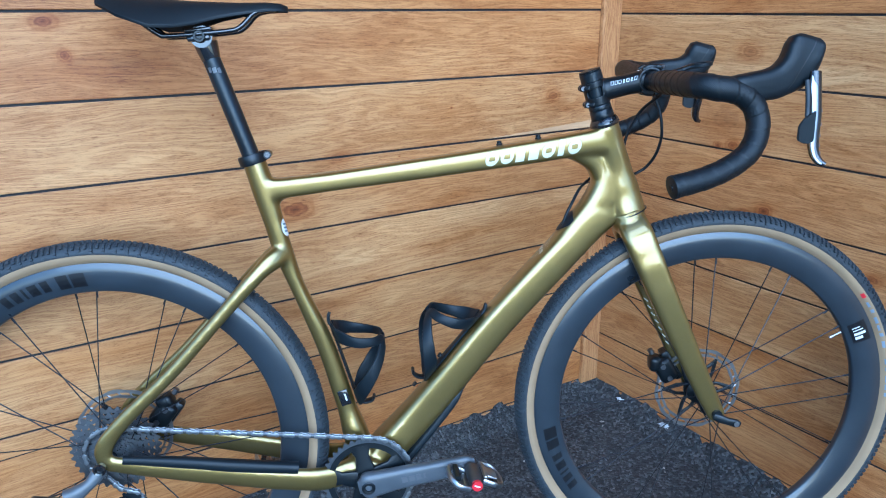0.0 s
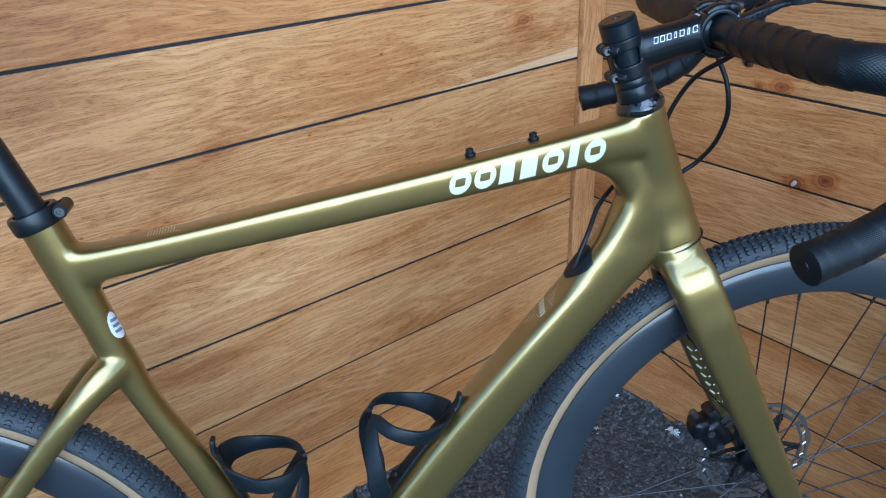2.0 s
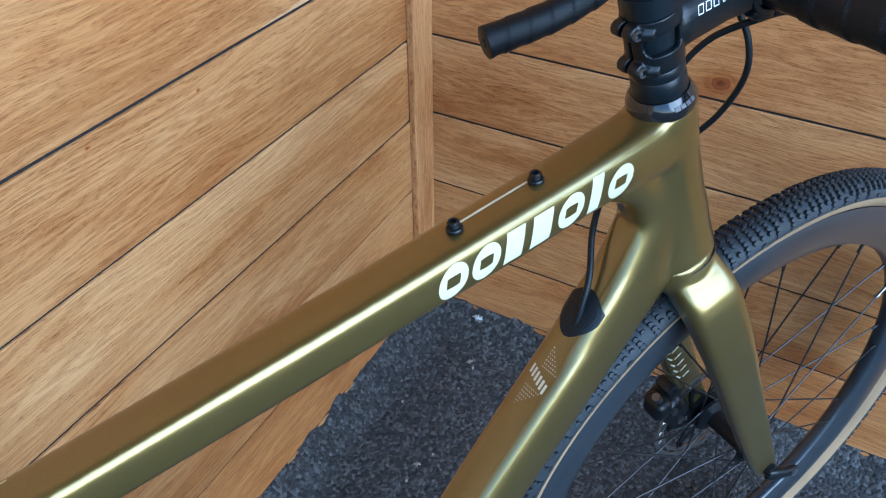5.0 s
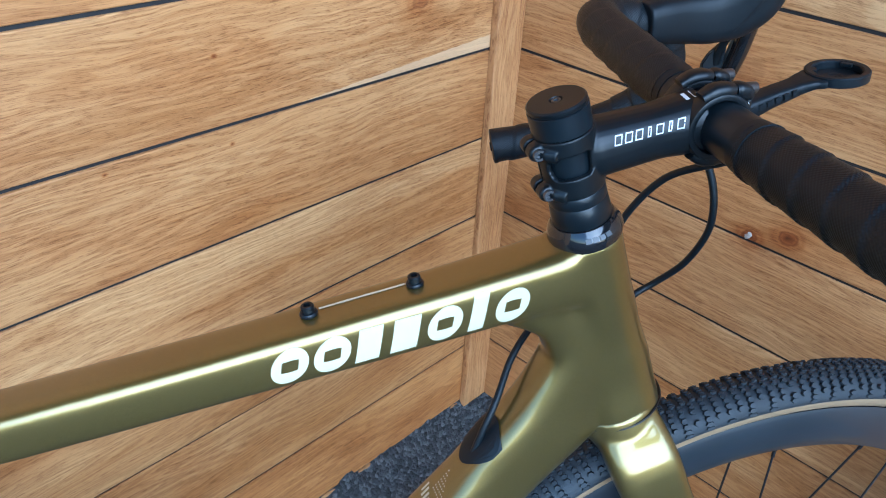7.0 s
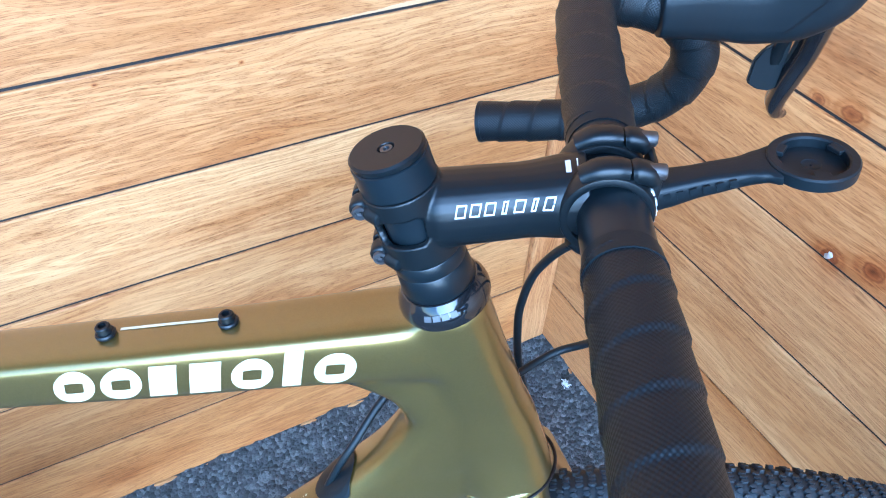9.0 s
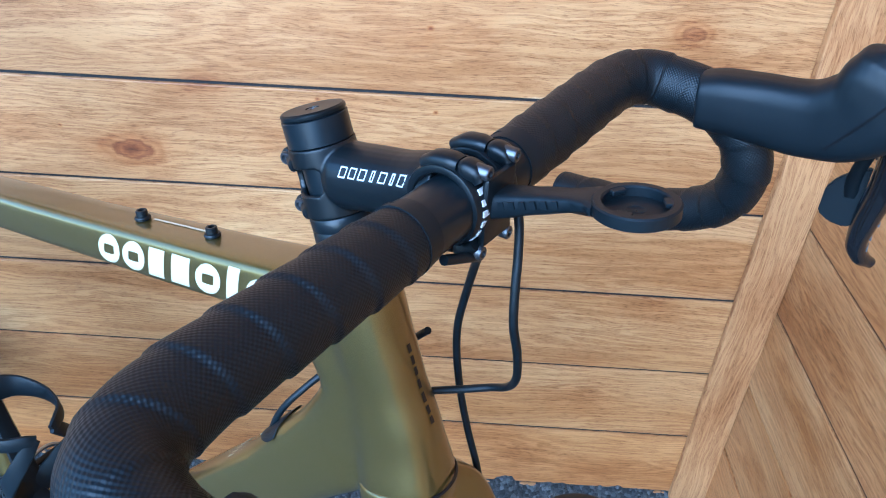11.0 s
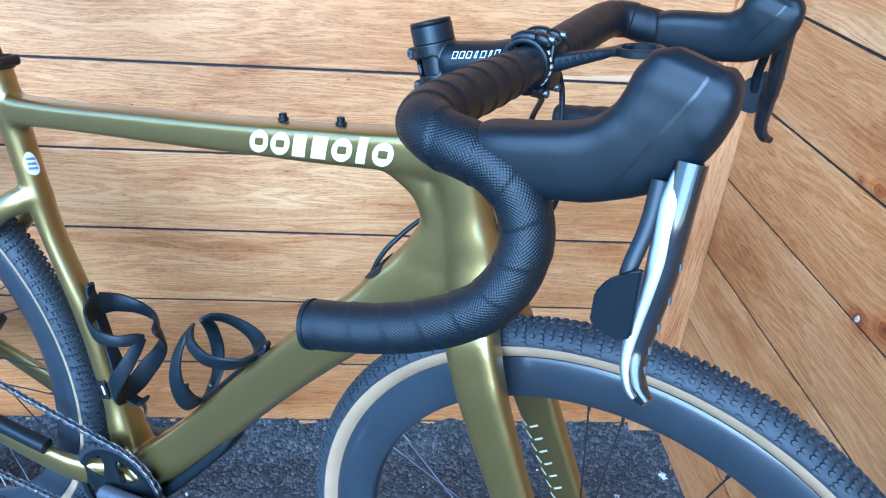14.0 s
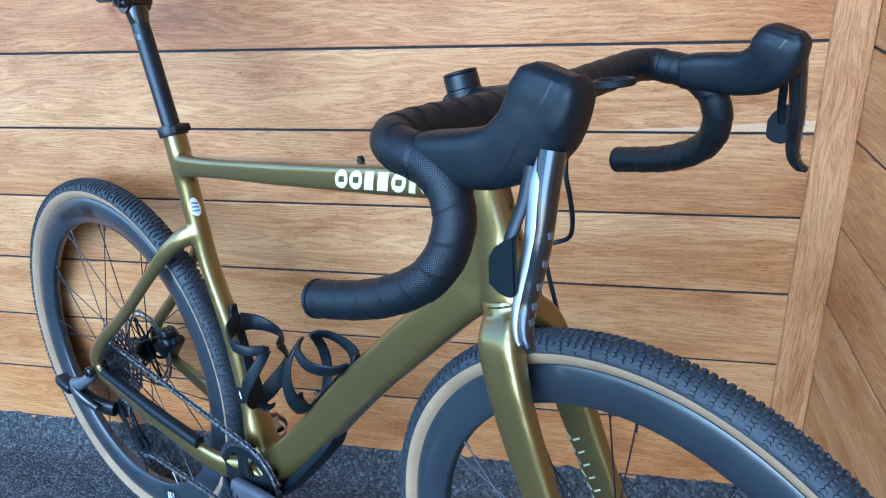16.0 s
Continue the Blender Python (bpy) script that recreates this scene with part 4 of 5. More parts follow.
bm = bmesh.new()
cen = [(x, -y, z) for y, x, z in HALF[2:0:-1]] + [(x, y, z) for y, x, z in HALF[0:3]]
pipe(bm, curve(cen, 4), .0158, 24)
bar = part("handlebar", bm, CARBON, bike, "black drop handlebar", m=BARM)
for s in (-1, 1):
    path = curve([(x, s * y + BARY, z) for y, x, z in HALF[1:] + [TIP[s]]], 16)
    # arc length for the overlapping turns of tape
    arc = [0.0]
    for a, c_ in zip(path, path[1:]):
        arc.append(arc[-1] + (c_ - a).length)
    fine = []
    rad = []
    total = arc[-1]
    cnt = 420
    for i in range(cnt + 1):
        d_ = .018 + (total - .018) * i / cnt
        k = max(j for j in range(len(arc)) if arc[j] <= d_ + 1e-9)
        k = min(k, len(path) - 2)
        f_ = (d_ - arc[k]) / max(1e-9, arc[k + 1] - arc[k])
        fine.append(path[k].lerp(path[k + 1], min(1, f_)))
        body = .0165 + .0013 * min(1, d_ / .05) if d_ < .06 else .0178
        if d_ > .2:
            body -= .0017 * min(1, (d_ - .2) / .05)
        rad.append(body)
    # each ring is shifted by a sawtooth that winds round the bar
    bm = bmesh.new()
    up = None
    rings = []
    ns = 26
    for i, p in enumerate(fine):
        t = (fine[min(cnt, i + 1)] - fine[max(0, i - 1)]).normalized()
        if up is None:
            up = Vector((0, 0, 1))
        up = (up - t * up.dot(t)).normalized()
        sd = t.cross(up)
        d_ = (total - .018) * i / cnt
        ring = []
        for j in range(ns):
            w = 2 * math.pi * j / ns
            ph = (d_ / .0240 + s * j / ns) % 1.0
            wrap = 1.0 - (.45 if s < 0 else 0) * min(1.0, max(0.0, (d_ - .18) / .1))
            saw = wrap * (.0012 * (ph - .5) - (.0008 if ph > .94 else 0))
            ring.append(bm.verts.new(p + (up * math.cos(w) + sd * math.sin(w)) * (rad[i] + saw)))
        rings.append(ring)
    lay = bm.loops.layers.uv.new("lay")
    for i, (r0, r1) in enumerate(zip(rings, rings[1:])):
        u0, u1 = (total - .018) * i / cnt, (total - .018) * (i + 1) / cnt
        for j in range(ns):
            f_ = bm.faces.new((r0[j], r0[(j + 1) % ns], r1[(j + 1) % ns], r1[j]))
            v0, v1 = .1077 * j / ns, .1077 * (j + 1) / ns
            for lp, w_ in zip(f_.loops, ((u0, v0), (u0, v1), (u1, v1), (u1, v0))):
                lp[lay].uv = w_
    bm.faces.new(rings[0][::-1])
    bm.faces.new(rings[-1])
    part("bar_tape", bm, TAPE, bar, "black embossed wrapped bar tape", m=BARM, angle=55)
    end = Vector((TIP[s][1], s * TIP[s][0] + BARY, TIP[s][2]))
    t = (end - Vector((.912, s * .241 + BARY, .812))).normalized()
    bm = bmesh.new()
    pipe(bm, [end - t * .001, end + t * .0022, end + t * .003], [.0168, .0166, .0148], 24)
    pipe(bm, [end + t * .0029, end + t * .0042], [.0048, .0044], 12)
    part("bar_plug", bm, PLASTIC, bar, "black bar end plug", m=BARM)
    bm = bmesh.new()
    pipe(bm, [Vector(fine[0]) - (fine[4] - fine[0]).normalized() * .006, Vector(fine[0]), Vector(fine[5])], [.0164, .0170, .0176], 24)
    part("finishing_tape", bm, PLASTIC, bar, "", m=BARM)

# brake and shift levers
for s in (-1, 1):
    bm = bmesh.new()
    drop = .020 if s > 0 else .002  # the hoods do not stand level
    fwd = 0.0 if s > 0 else .001
    toe = 0.0 if s > 0 else .011  # this one is turned inwards
    y0 = BARY
    hp = [(.955, s * .1985 + y0, .9270), (.972, s * .2005 + y0, .9285), (.997, s * .2015 + y0, .9310 - drop * .1), (1.020, s * .2005 + y0, .9360 - drop * .3), (1.039 + fwd * .4, s * .199 + y0, .9475 - drop * .55), (1.051 + fwd * .7, s * .1975 + y0, .9630 - drop * .8), (1.056 + fwd, s * .1965 + y0, .9790 - drop), (1.059 + fwd, s * .196 + y0, .9900 - drop), (1.061 + fwd, s * .195 + y0, .9970 - drop)]
    hs = [(.0165, .0175), (.0175, .0195), (.0165, .0210), (.0165, .0225), (.0175, .0255), (.0180, .0275), (.0175, .0275), (.0155, .0245), (.0095, .0150)]
    sweep(bm, curve(hp, 4), lerp_sizes(hs, 4), 24, (0, 1, 0), 3.3)
    # chin under the horn that carries the lever
    sweep(bm, curve([(1.024, s * .2005 + y0, .935 - drop * .3), (1.047, s * .2005 + y0, .940 - drop * .3), (1.063, s * .1995 + y0, .948 - drop * .3)], 4), lerp_sizes([(.013, .017), (.014, .017), (.011, .014)], 4), 18, (0, 1, 0), 2.6)
    sweep(bm, curve([(1.052, s * .1995 + y0, .9465 - drop * .3), (1.0655 + fwd * .6, s * .198 + y0, .965 - drop * .7), (1.0715 + fwd, s * .1965 + y0, .982 - drop), (1.069 + fwd, s * .196 + y0, .9925 - drop)], 4), lerp_sizes([(.0135, .010), (.0170, .0125), (.0160, .0115), (.011, .0070)], 4), 20, (0, 1, 0), 3.6)
    for v in bm.verts:
        v.co.y += toe * min(1, max(0, (v.co.x - .965) / .090))
    hood = part("brake_lever", bm, HOOD, bike, "black rubber brake hood", m=BARM)
    rmm = hood.modifiers.new("blend", "REMESH")
    rmm.mode, rmm.voxel_size, rmm.use_smooth_shade = "VOXEL", 0.0016, True
    smm = hood.modifiers.new("soften", "SMOOTH")
    smm.iterations, smm.factor = 5, 0.5
    for sd_ in (-1, 1):
        bm = bmesh.new()
        pipe(bm, curve([(1.034, s * .1995 + y0 + sd_ * .019, .9260 - drop * .3), (1.044, s * .1985 + y0 + sd_ * .0195, .9440 - drop * .5), (1.055, s * .197 + y0 + sd_ * .019, .9660 - drop * .8), (1.066, s * .196 + y0 + sd_ * .017, .9880 - drop), (1.070, s * .1955 + y0 + sd_ * .013, 1.000 - drop)], 7), .0009, 6)
        ob = part("hood_seam", bm, DARKPRINT, hood, "", m=BARM)
        sw = ob.modifiers.new("lie_on", "SHRINKWRAP")
        sw.target, sw.offset, sw.wrap_method = hood, 0.0001, "NEAREST_SURFACEPOINT"
    # blade
    blade = [p + Vector(((.005 if s > 0 else .003) - .010 * min(1, max(0, (.952 - p.z) / .11)), toe * .7, -.004)) for p in curve([(1.066, s * .2080 + y0, .952), (1.068, s * .2145 + y0, .928), (1.0715, s * .2220 + y0, .895), (1.0715, s * .2285 + y0, .868), (1.0730, s * .2345 + y0, .848), (1.0785, s * .2405 + y0, .835), (1.0865, s * .245 + y0, .8300)], 5)]
    bs = lerp_sizes([(.0085, .0085), (.0082, .0084), (.0074, .0080), (.0068, .0078), (.0062, .0068), (.0055, .0056), (.0036, .0036)], 5)
    bm = bmesh.new()
    sweep(bm, blade, bs, 14, (0, 1, 0), 2.6)
    part("lever_blade", bm, GLOSS, hood, "glossy black lever blade", m=BARM)
    bm = bmesh.new()
    pts = [p + Vector((-.0036 * (1 - .1 * i / 30), s * .0052 * (1 - .25 * i / 30), 0)) for i, p in enumerate(blade[:-2])]
    sweep(bm, pts, [(a * .44 * min(1, .4 + .14 * i), c_ * (.82 - .50 * i / 30) * min(1, .4 + .14 * i)) for i, (a, c_) in enumerate(bs[:-2])], 18, (0, 1, 0), 2.8)
    part("lever_face", bm, SILVER, hood, "polished silver outer face", m=BARM)
    # small print bars on the blade front
    bm = bmesh.new()
    for k in range(5):
        i = 9 + k * 3
        p = blade[i]
        block(bm, .0010, .0045, .0046, Matrix.Translation(p + Vector((bs[i][1] - .0001, s * .001, 0))) @ Matrix.Rotation(radians(-8), 4, "Y"))
    part("lever_mark", bm, GREYPRINT, hood, "grey print as plain bars", False, m=BARM)
    # shift paddle behind the blade
    bm = bmesh.new()
    pad = [(x_ - .008, z_) for x_, z_ in ((1.0700, .899), (1.0710, .858), (1.0660, .854), (1.0560, .855), (1.0480, .860), (1.0480, .878), (1.0530, .887), (1.0620, .894))]
    prism(bm, pad, s * .2300 + y0 - .0022, s * .2300 + y0 + .0022)
    bmesh.ops.bevel(bm, geom=list(bm.edges), offset=.0012, segments=2, affect="EDGES")
    part("shift_paddle", bm, HOOD, hood, "dark grey textured shift paddle", m=BARM)
    bm = bmesh.new()
    sweep(bm, curve([(1.057, s * .208 + y0, .938), (1.057, s * .216 + y0, .915), (1.054, s * .2255 + y0, .893), (1.055, s * .2295 + y0, .876)], 4), [(.0026, .0045)] * 13, 10)
    part("paddle_arm", bm, BLACK, hood, "", m=BARM)
    # raised maker's bars on the hood's flank
    bm = bmesh.new()
    for k in range(4):
        block(bm, .0040, .0012, .0042, Matrix.Translation((.992 + k * .0056, s * .2190 + y0, .931 - k * .0006)) @ Matrix.Rotation(radians(6), 4, "Y"), .0004, 1)
    mk = part("hood_mark", bm, RUBBER, hood, "", False, m=BARM)
    sw = mk.modifiers.new("lie_on", "SHRINKWRAP")
    sw.target, sw.offset, sw.wrap_mode = hood, 0.0006, "ABOVE_SURFACE"

# out-front computer mount: a flat strap that widens into a ring
bm = bmesh.new()
sweep(bm, curve([(.917, .0, .9265), (.930, .0, .9310), (.946, .0, .9370), (.9615, .0, .9425), (.9690, .0, .9456), (.9752, .0, .9468)], 4), lerp_sizes([(.0110, .0075), (.0088, .0066), (.0076, .0052), (.0078, .0040), (.0098, .0033), (.0126, .0030)], 4), 20, (0, 1, 0), 4.0)
mount = part("computer_mount", bm, PLASTIC, bike, "black plastic computer mount arm", m=STEER)
tilt = STEER @ Matrix.Translation((.9900, .0, .9490)) @ Matrix.Rotation(radians(-6), 4, "Y") @ LY
turned("mount_ring", [(.0178, .0028), (.0188, .0020), (.0188, -.0028), (.0180, -.0036), (.0150, -.0036), (.0142, -.0028), (.0142, .0028)], PLASTIC, mount, "round quarter-turn cradle", tilt, 48)
turned("mount_floor", [(.0141, .0024), (.0141, .0012), (.0042, .0010), (.0036, .0015), (.0005, .0015), (.0005, .0024)], PLASTIC, mount, "", tilt, 32)
for k in range(3):
    bm = bmesh.new()
    w = 2 * math.pi * k / 3 + .5
    block(bm, .0040, .0022, .0070, pose(.0134 * math.cos(w), -.0022, .0134 * math.sin(w), 0, -math.degrees(w), 0), .0004, 1)
    part("mount_tab", bm, PLASTIC, mount, "", False, m=tilt)
bm = bmesh.new()
for k in range(6):
    block(bm, .0030, .0006, .0038, Matrix.Translation((.931 + k * .0052, -.0086, .9325 + k * .0019)) @ Matrix.Rotation(radians(-21), 4, "Y"))
part("mount_mark", bm, PLASTIC, mount, "", False, m=STEER)

# brake hoses
bm = bmesh.new()
pipe(bm, curve([(.912, .034, .913), (.918, .029, .902), (.923, .022, .887), (.927, .015, .872), (.930, .012, .852), (.932, .017, .830), (.928, .029, .801), (.917, .042, .778), (.903, .044, .768), (.888, .036, .764), (.872, .022, .764)], 8), .0026, 10)
part("brake_hose", bm, PLASTIC, bike, "black brake hose looping to the head tube", m=STEER @ Matrix.Translation((.005, 0, 0)))
bm = bmesh.new()
pipe(bm, curve([(.914, -.036, .912), (.916, -.020, .906), (.914, -.007, .899), (.897, .025, .875), (.882, .043, .838), (.8757, .0455, .807), (.876, .046, .781), (.880, .048, .748), (.888, .049, .715), (.898, .049, .685), (.907, .046, .655)], 8), .0026, 10)
part("brake_hose", bm, PLASTIC, bike, "black front brake hose running down to the fork", m=STEER @ Matrix.Translation((.005, 0, 0)))
bm = bmesh.new()
pipe(bm, curve([(.868, .034, .800), (.852, .040, .782), (.826, .036, .764), (.802, .022, .748), (.783, .004, .7265), (.7715, -.002, .708), (.763, -.003, .686)], 8), .0026, 10)
part("brake_hose", bm, PLASTIC, bike, "short black hose entering the down tube", m=None)
bm = bmesh.new()
dt = Vector((.716, 0, .699)).normalized()
up = Vector((-.699, 0, .716))
pc = Vector((.773, 0, .695))
ol = []
for k in range(24):
    w = 2 * math.pi * k / 24
    ol.append((dt * (.0190 * math.cos(w)) + Vector((0, .0088 * math.sin(w), 0)), w))
sweep(bm, [pc + up * -.0055 + o for o, w in ol], [(.0022, .0022)] * 24, 8, up, 2.0, False, True)
prev = [bm.verts.new(pc + up * -.0060 + o * .97) for o, w in ol]
for sc in (.75, .5, .25):
    nxt = [bm.verts.new(pc + up * -.0060 + o * sc) for o, w in ol]
    for k in range(24):
        bm.faces.new((prev[k], prev[(k + 1) % 24], nxt[(k + 1) % 24], nxt[k]))
    prev = nxt
bm.faces.new(prev)
port = part("cable_port", bm, PLASTIC, bike_frame, "black oval cable port")
sw = port.modifiers.new("lie_on", "SHRINKWRAP")
sw.target, sw.offset, sw.wrap_mode = bike_frame, 0.0012, "ABOVE_SURFACE"

# ---- frame fittings ----
for x, z in ((.658, .829), (.723, .837)):
    bm = bmesh.new()
    tm = Matrix.Translation((x, 0, z + .0005)) @ Matrix.Rotation(radians(-6.5), 4, "Y")
    lathe(bm, [(.0054, 0), (.0056, -.0015), (.0050, -.0024), (.0040, -.0026), (.0040, -.0062), (.0034, -.0068), (.0022, -.0068), (.0020, -.0045), (.0005, -.0045), (.0005, 0)], 18)
    part("mount_bolt", bm, BLACK, bike_frame, "black top tube bolt", m=tm @ LY)


def stroke(bm, pts, w, z=0.0):
    """A flat strip of width w through points (u, v)."""
    k = len(pts)
    l_, r_ = [], []
    for i, p in enumerate(pts):
        a, c_ = Vector(pts[max(0, i - 1)]), Vector(pts[min(k - 1, i + 1)])
        t = (c_ - a).normalized()
        n_ = Vector((-t.y, t.x))
        wi = w if isinstance(w, (int, float)) else w[i]
        l_.append(bm.verts.new((p[0] + n_.x * wi / 2, 0, p[1] + n_.y * wi / 2)))
        r_.append(bm.verts.new((p[0] - n_.x * wi / 2, 0, p[1] - n_.y * wi / 2)))
    for i in range(k - 1):
        bm.faces.new((l_[i], l_[i + 1], r_[i + 1], r_[i]))


def logo(bm, length, height):
    """Maker's mark as plain slanted discs and bars."""
    h = height
    u = length / 7.05
    def ring(cx):
        k, rows = 20, 9
        grid = [[bm.verts.new((cx - u * .47 * math.cos(math.pi * i / k), 0, h / 2 + h * .52 * math.sin(math.pi * i / k) * (2 * r / rows - 1))) for r in range(rows + 1)] for i in range(1, k)]
        for i, (g0, g1) in enumerate(zip(grid, grid[1:])):
            for r in range(rows):
                if 5 < i < 12 and 2 < r < 6:
                    continue
                bm.faces.new((g0[r], g1[r], g1[r + 1], g0[r + 1]))
    def line(x0, y0, x1, y1, w):
        for q in (-.5, -.25, 0, .25):
            stroke(bm, [(x0 + w * (q + .125) + (x1 - x0) * i / 10, y0 + (y1 - y0) * i / 10) for i in range(11)], w / 4)
    ring(u * .5)
    ring(u * 1.56)
    line(u * 2.50, 0, u * 2.50, h, u * .62)
    line(u * 3.45, 0, u * 3.45, h, u * .70)
    ring(u * 4.50)
    line(u * 5.4, 0, u * 5.4, h * 1.14, u * .42)
    ring(u * 6.35)
    for v in bm.verts:
        v.co.x += v.co.z * .28


bm = bmesh.new()
logo(bm, .166, .0225)
lm = Matrix.Translation((.6285, -.030, .7965)) @ Matrix.Rotation(radians(-6.2), 4, "Y")
ob = part("frame_mark", bm, CREAM, bike_frame, "cream maker's mark as plain slanted shapes", False, m=lm)
sw = ob.modifiers.new("lie_on", "SHRINKWRAP")
sw.target, sw.offset, sw.wrap_method, sw.use_project_y, sw.use_negative_direction, sw.use_positive_direction = bike_frame, 0.0004, "PROJECT", True, False, True

# mark on the front of the head tube
bm = bmesh.new()
for k in range(7):
    s = -.04 - k * .0085
    p = HEAD + HEADDIR * s + Vector((.05, 0, .0))
    block(bm, .001, .0052, .0058, Matrix.Translation(p), 0)
ob = part("head_mark", bm, DARKPRINT, bike_frame, "dark maker's mark as plain bars", False)
sw = ob.modifiers.new("lie_on", "SHRINKWRAP")
sw.target, sw.offset, sw.wrap_method = bike_frame, 0.0004, "NEAREST_SURFACEPOINT"

# model mark on the down tube: bars and a field of dots
bm = bmesh.new()
base = Vector((.732, .001, .647))
for k in range(6):
    p = base + Vector((0, -.011 + k * .0040, 0)) + dt * (.0016 * k - .004) + up * .006
    mm = Matrix((( *dt, ), (0, 1, 0), (*up,))).transposed().to_4x4()
    block(bm, .0085, .0022, .0006, Matrix.Translation(p) @ mm)
for i in range(7):
    for j in range(7 - i):
        for sg in (-1, 1):
            p = base + Vector((0, -.013 + i * .0024 + j * .0024 + (0.004 if sg < 0 else 0), 0)) + dt * (sg * (.010 + .0030 * i)) + up * .006
            block(bm, .0009, .0009, .0004, Matrix.Translation(p) @ mm)
ob = part("model_mark", bm, CREAM, bike_frame, "cream print as bars and dots", False)
sw = ob.modifiers.new("lie_on", "SHRINKWRAP")
sw.target, sw.offset, sw.wrap_method = bike_frame, 0.0004, "NEAREST_SURFACEPOINT"
bm = bmesh.new()
block(bm, .055, .0022, .0006, Matrix.Translation((.69, 0.004, .846)) @ Matrix.Rotation(radians(-6.8), 4, "Y"))
bmesh.ops.subdivide_edges(bm, edges=[e for e in bm.edges if e.calc_length() > .02], cuts=10)
ob = part("tube_line", bm, CREAM, bike_frame, "thin pale line between the bolts", False)
sw = ob.modifiers.new("lie_on", "SHRINKWRAP")
sw.target, sw.offset, sw.wrap_method = bike_frame, 0.0004, "NEAREST_SURFACEPOINT"
# bars near the seat on the top tube's upper side
bm = bmesh.new()
for k in range(14):
    block(bm, .0007, .014, .0006, Matrix.Translation((.350 + k * .0026, -.002, .796)))
block(bm, .046, .0016, .0006, Matrix.Translation((.369, .0095, .797)))
ob = part("tube_stripes", bm, PALE_GOLD, bike_frame, "fine cream stripes", False)
sw = ob.modifiers.new("lie_on", "SHRINKWRAP")
sw.target, sw.offset, sw.wrap_method = bike_frame, 0.0004, "NEAREST_SURFACEPOINT"

# round approval sticker on the seat tube's front
bm = bmesh.new()
bmesh.ops.create_circle(bm, cap_ends=True, radius=.0155, segments=28, matrix=Matrix.Translation((.315, -.010, .713)) @ Matrix.Rotation(radians(15), 4, "Y") @ Matrix.Rotation(radians(-32), 4, "Z") @ Matrix.Rotation(radians(90), 4, "Y"))
bmesh.ops.subdivide_edges(bm, edges=bm.edges[:], cuts=2)
bmesh.ops.triangulate(bm, faces=bm.faces[:])
bmesh.ops.subdivide_edges(bm, edges=bm.edges[:], cuts=1)
ob = part("round_sticker", bm, WHITE, bike_frame, "round white and blue approval sticker", False)
sw = ob.modifiers.new("lie_on", "SHRINKWRAP")
sw.target, sw.offset, sw.wrap_method = bike_frame, 0.0004, "NEAREST_SURFACEPOINT"
bm = bmesh.new()
for dz in (-.006, 0, .006):
    block(bm, .0006, .018, .003, Matrix.Translation((.315, -.010, .713 + dz)) @ Matrix.Rotation(radians(-32), 4, "Z"))
bmesh.ops.subdivide_edges(bm, edges=bm.edges[:], cuts=3)
ob = part("sticker_print", bm, BLUEPRINT, bike_frame, "", False)
sw = ob.modifiers.new("lie_on", "SHRINKWRAP")
sw.target, sw.offset, sw.wrap_method = bike_frame, 0.0008, "NEAREST_SURFACEPOINT"

# small black badge low on the seat tube, guards
bm = bmesh.new()
block(bm, .017, .002, .028, Matrix.Translation((.382, -.0195, .413)) @ Matrix.Rotation(radians(-15), 4, "Y"), .0012)
part("tube_badge", bm, GLOSS, bike_frame, "small black badge with white print")
bm = bmesh.new()
block(bm, .0028, .002, .013, Matrix.Translation((.3845, -.0202, .4145)) @ Matrix.Rotation(radians(-15), 4, "Y"))
part("badge_print", bm, WHITE, bike_frame, "", False)
bm = bmesh.new()
sweep(bm, curve([(.026, -.0650, .3545), (.12, -.0635, .341), (.20, -.0605, .326), (.30, -.0540, .309)], 5), lerp_sizes([(.006, .007), (.0085, .0095), (.0095, .0105), (.010, .010)], 5), 14, (0, 1, 0), 2.6)
part("chainstay_guard", bm, PLASTIC, bike_frame, "black rubber chainstay guard")
bm = bmesh.new()
sweep(bm, curve([(.590, 0, .418), (.565, 0, .383), (.51, 0, .318), (.47, 0, .272)], 5), lerp_sizes([(.016, .004), (.023, .009), (.028, .010), (.03, .010)], 5), 16, (0, 1, 0), 2.8)
part("downtube_guard", bm, PLASTIC, bike_frame, "black guard under the down tube")
for p in ((.508, -.004, .418), (.553, -.004, .468)):
    bm = bmesh.new()
    q = Vector(p) + up * .004
    rod(bm, q, q + up * .004, .0045, 14)
    part("boss_bolt", bm, BLACK, bike_frame, "")

# seat clamp, post and saddle
sd = Vector((-.264, 0, .964)).normalized()
SROT = Vector((0, 0, 1)).rotation_difference(sd).to_matrix().to_4x4()
turned("seat_clamp", [(.0165, .004), (.0215, .0035), (.0222, 0), (.0222, -.010), (.0212, -.0125), (.0165, -.0125)], BLACK, bike, "black seat post clamp", Matrix.Translation((.262, 0, .818)) @ SROT @ LY)
bm = bmesh.new()
rod(bm, (.285, -.012, .829), (.285, .012, .829), .0062, 16)
rod(bm, (.276, 0, .827), (.285, 0, .829), .0075, 12)
lug = part("clamp_lug", bm, BLACK, bike, "")
bm = bmesh.new()
lathe(bm, [(.0042, -.0118), (.0042, -.0138), (.0025, -.0138), (.0022, -.0122), (.0004, -.0122), (.0004, -.0118)], 14)
part("clamp_bolt", bm, DARKSTEEL, lug, "", m=Matrix.Translation((.285, 0, .829)))
bm = bmesh.new()
p0, p1 = Vector((.266, 0, .805)), Vector((.2095, 0, .985))
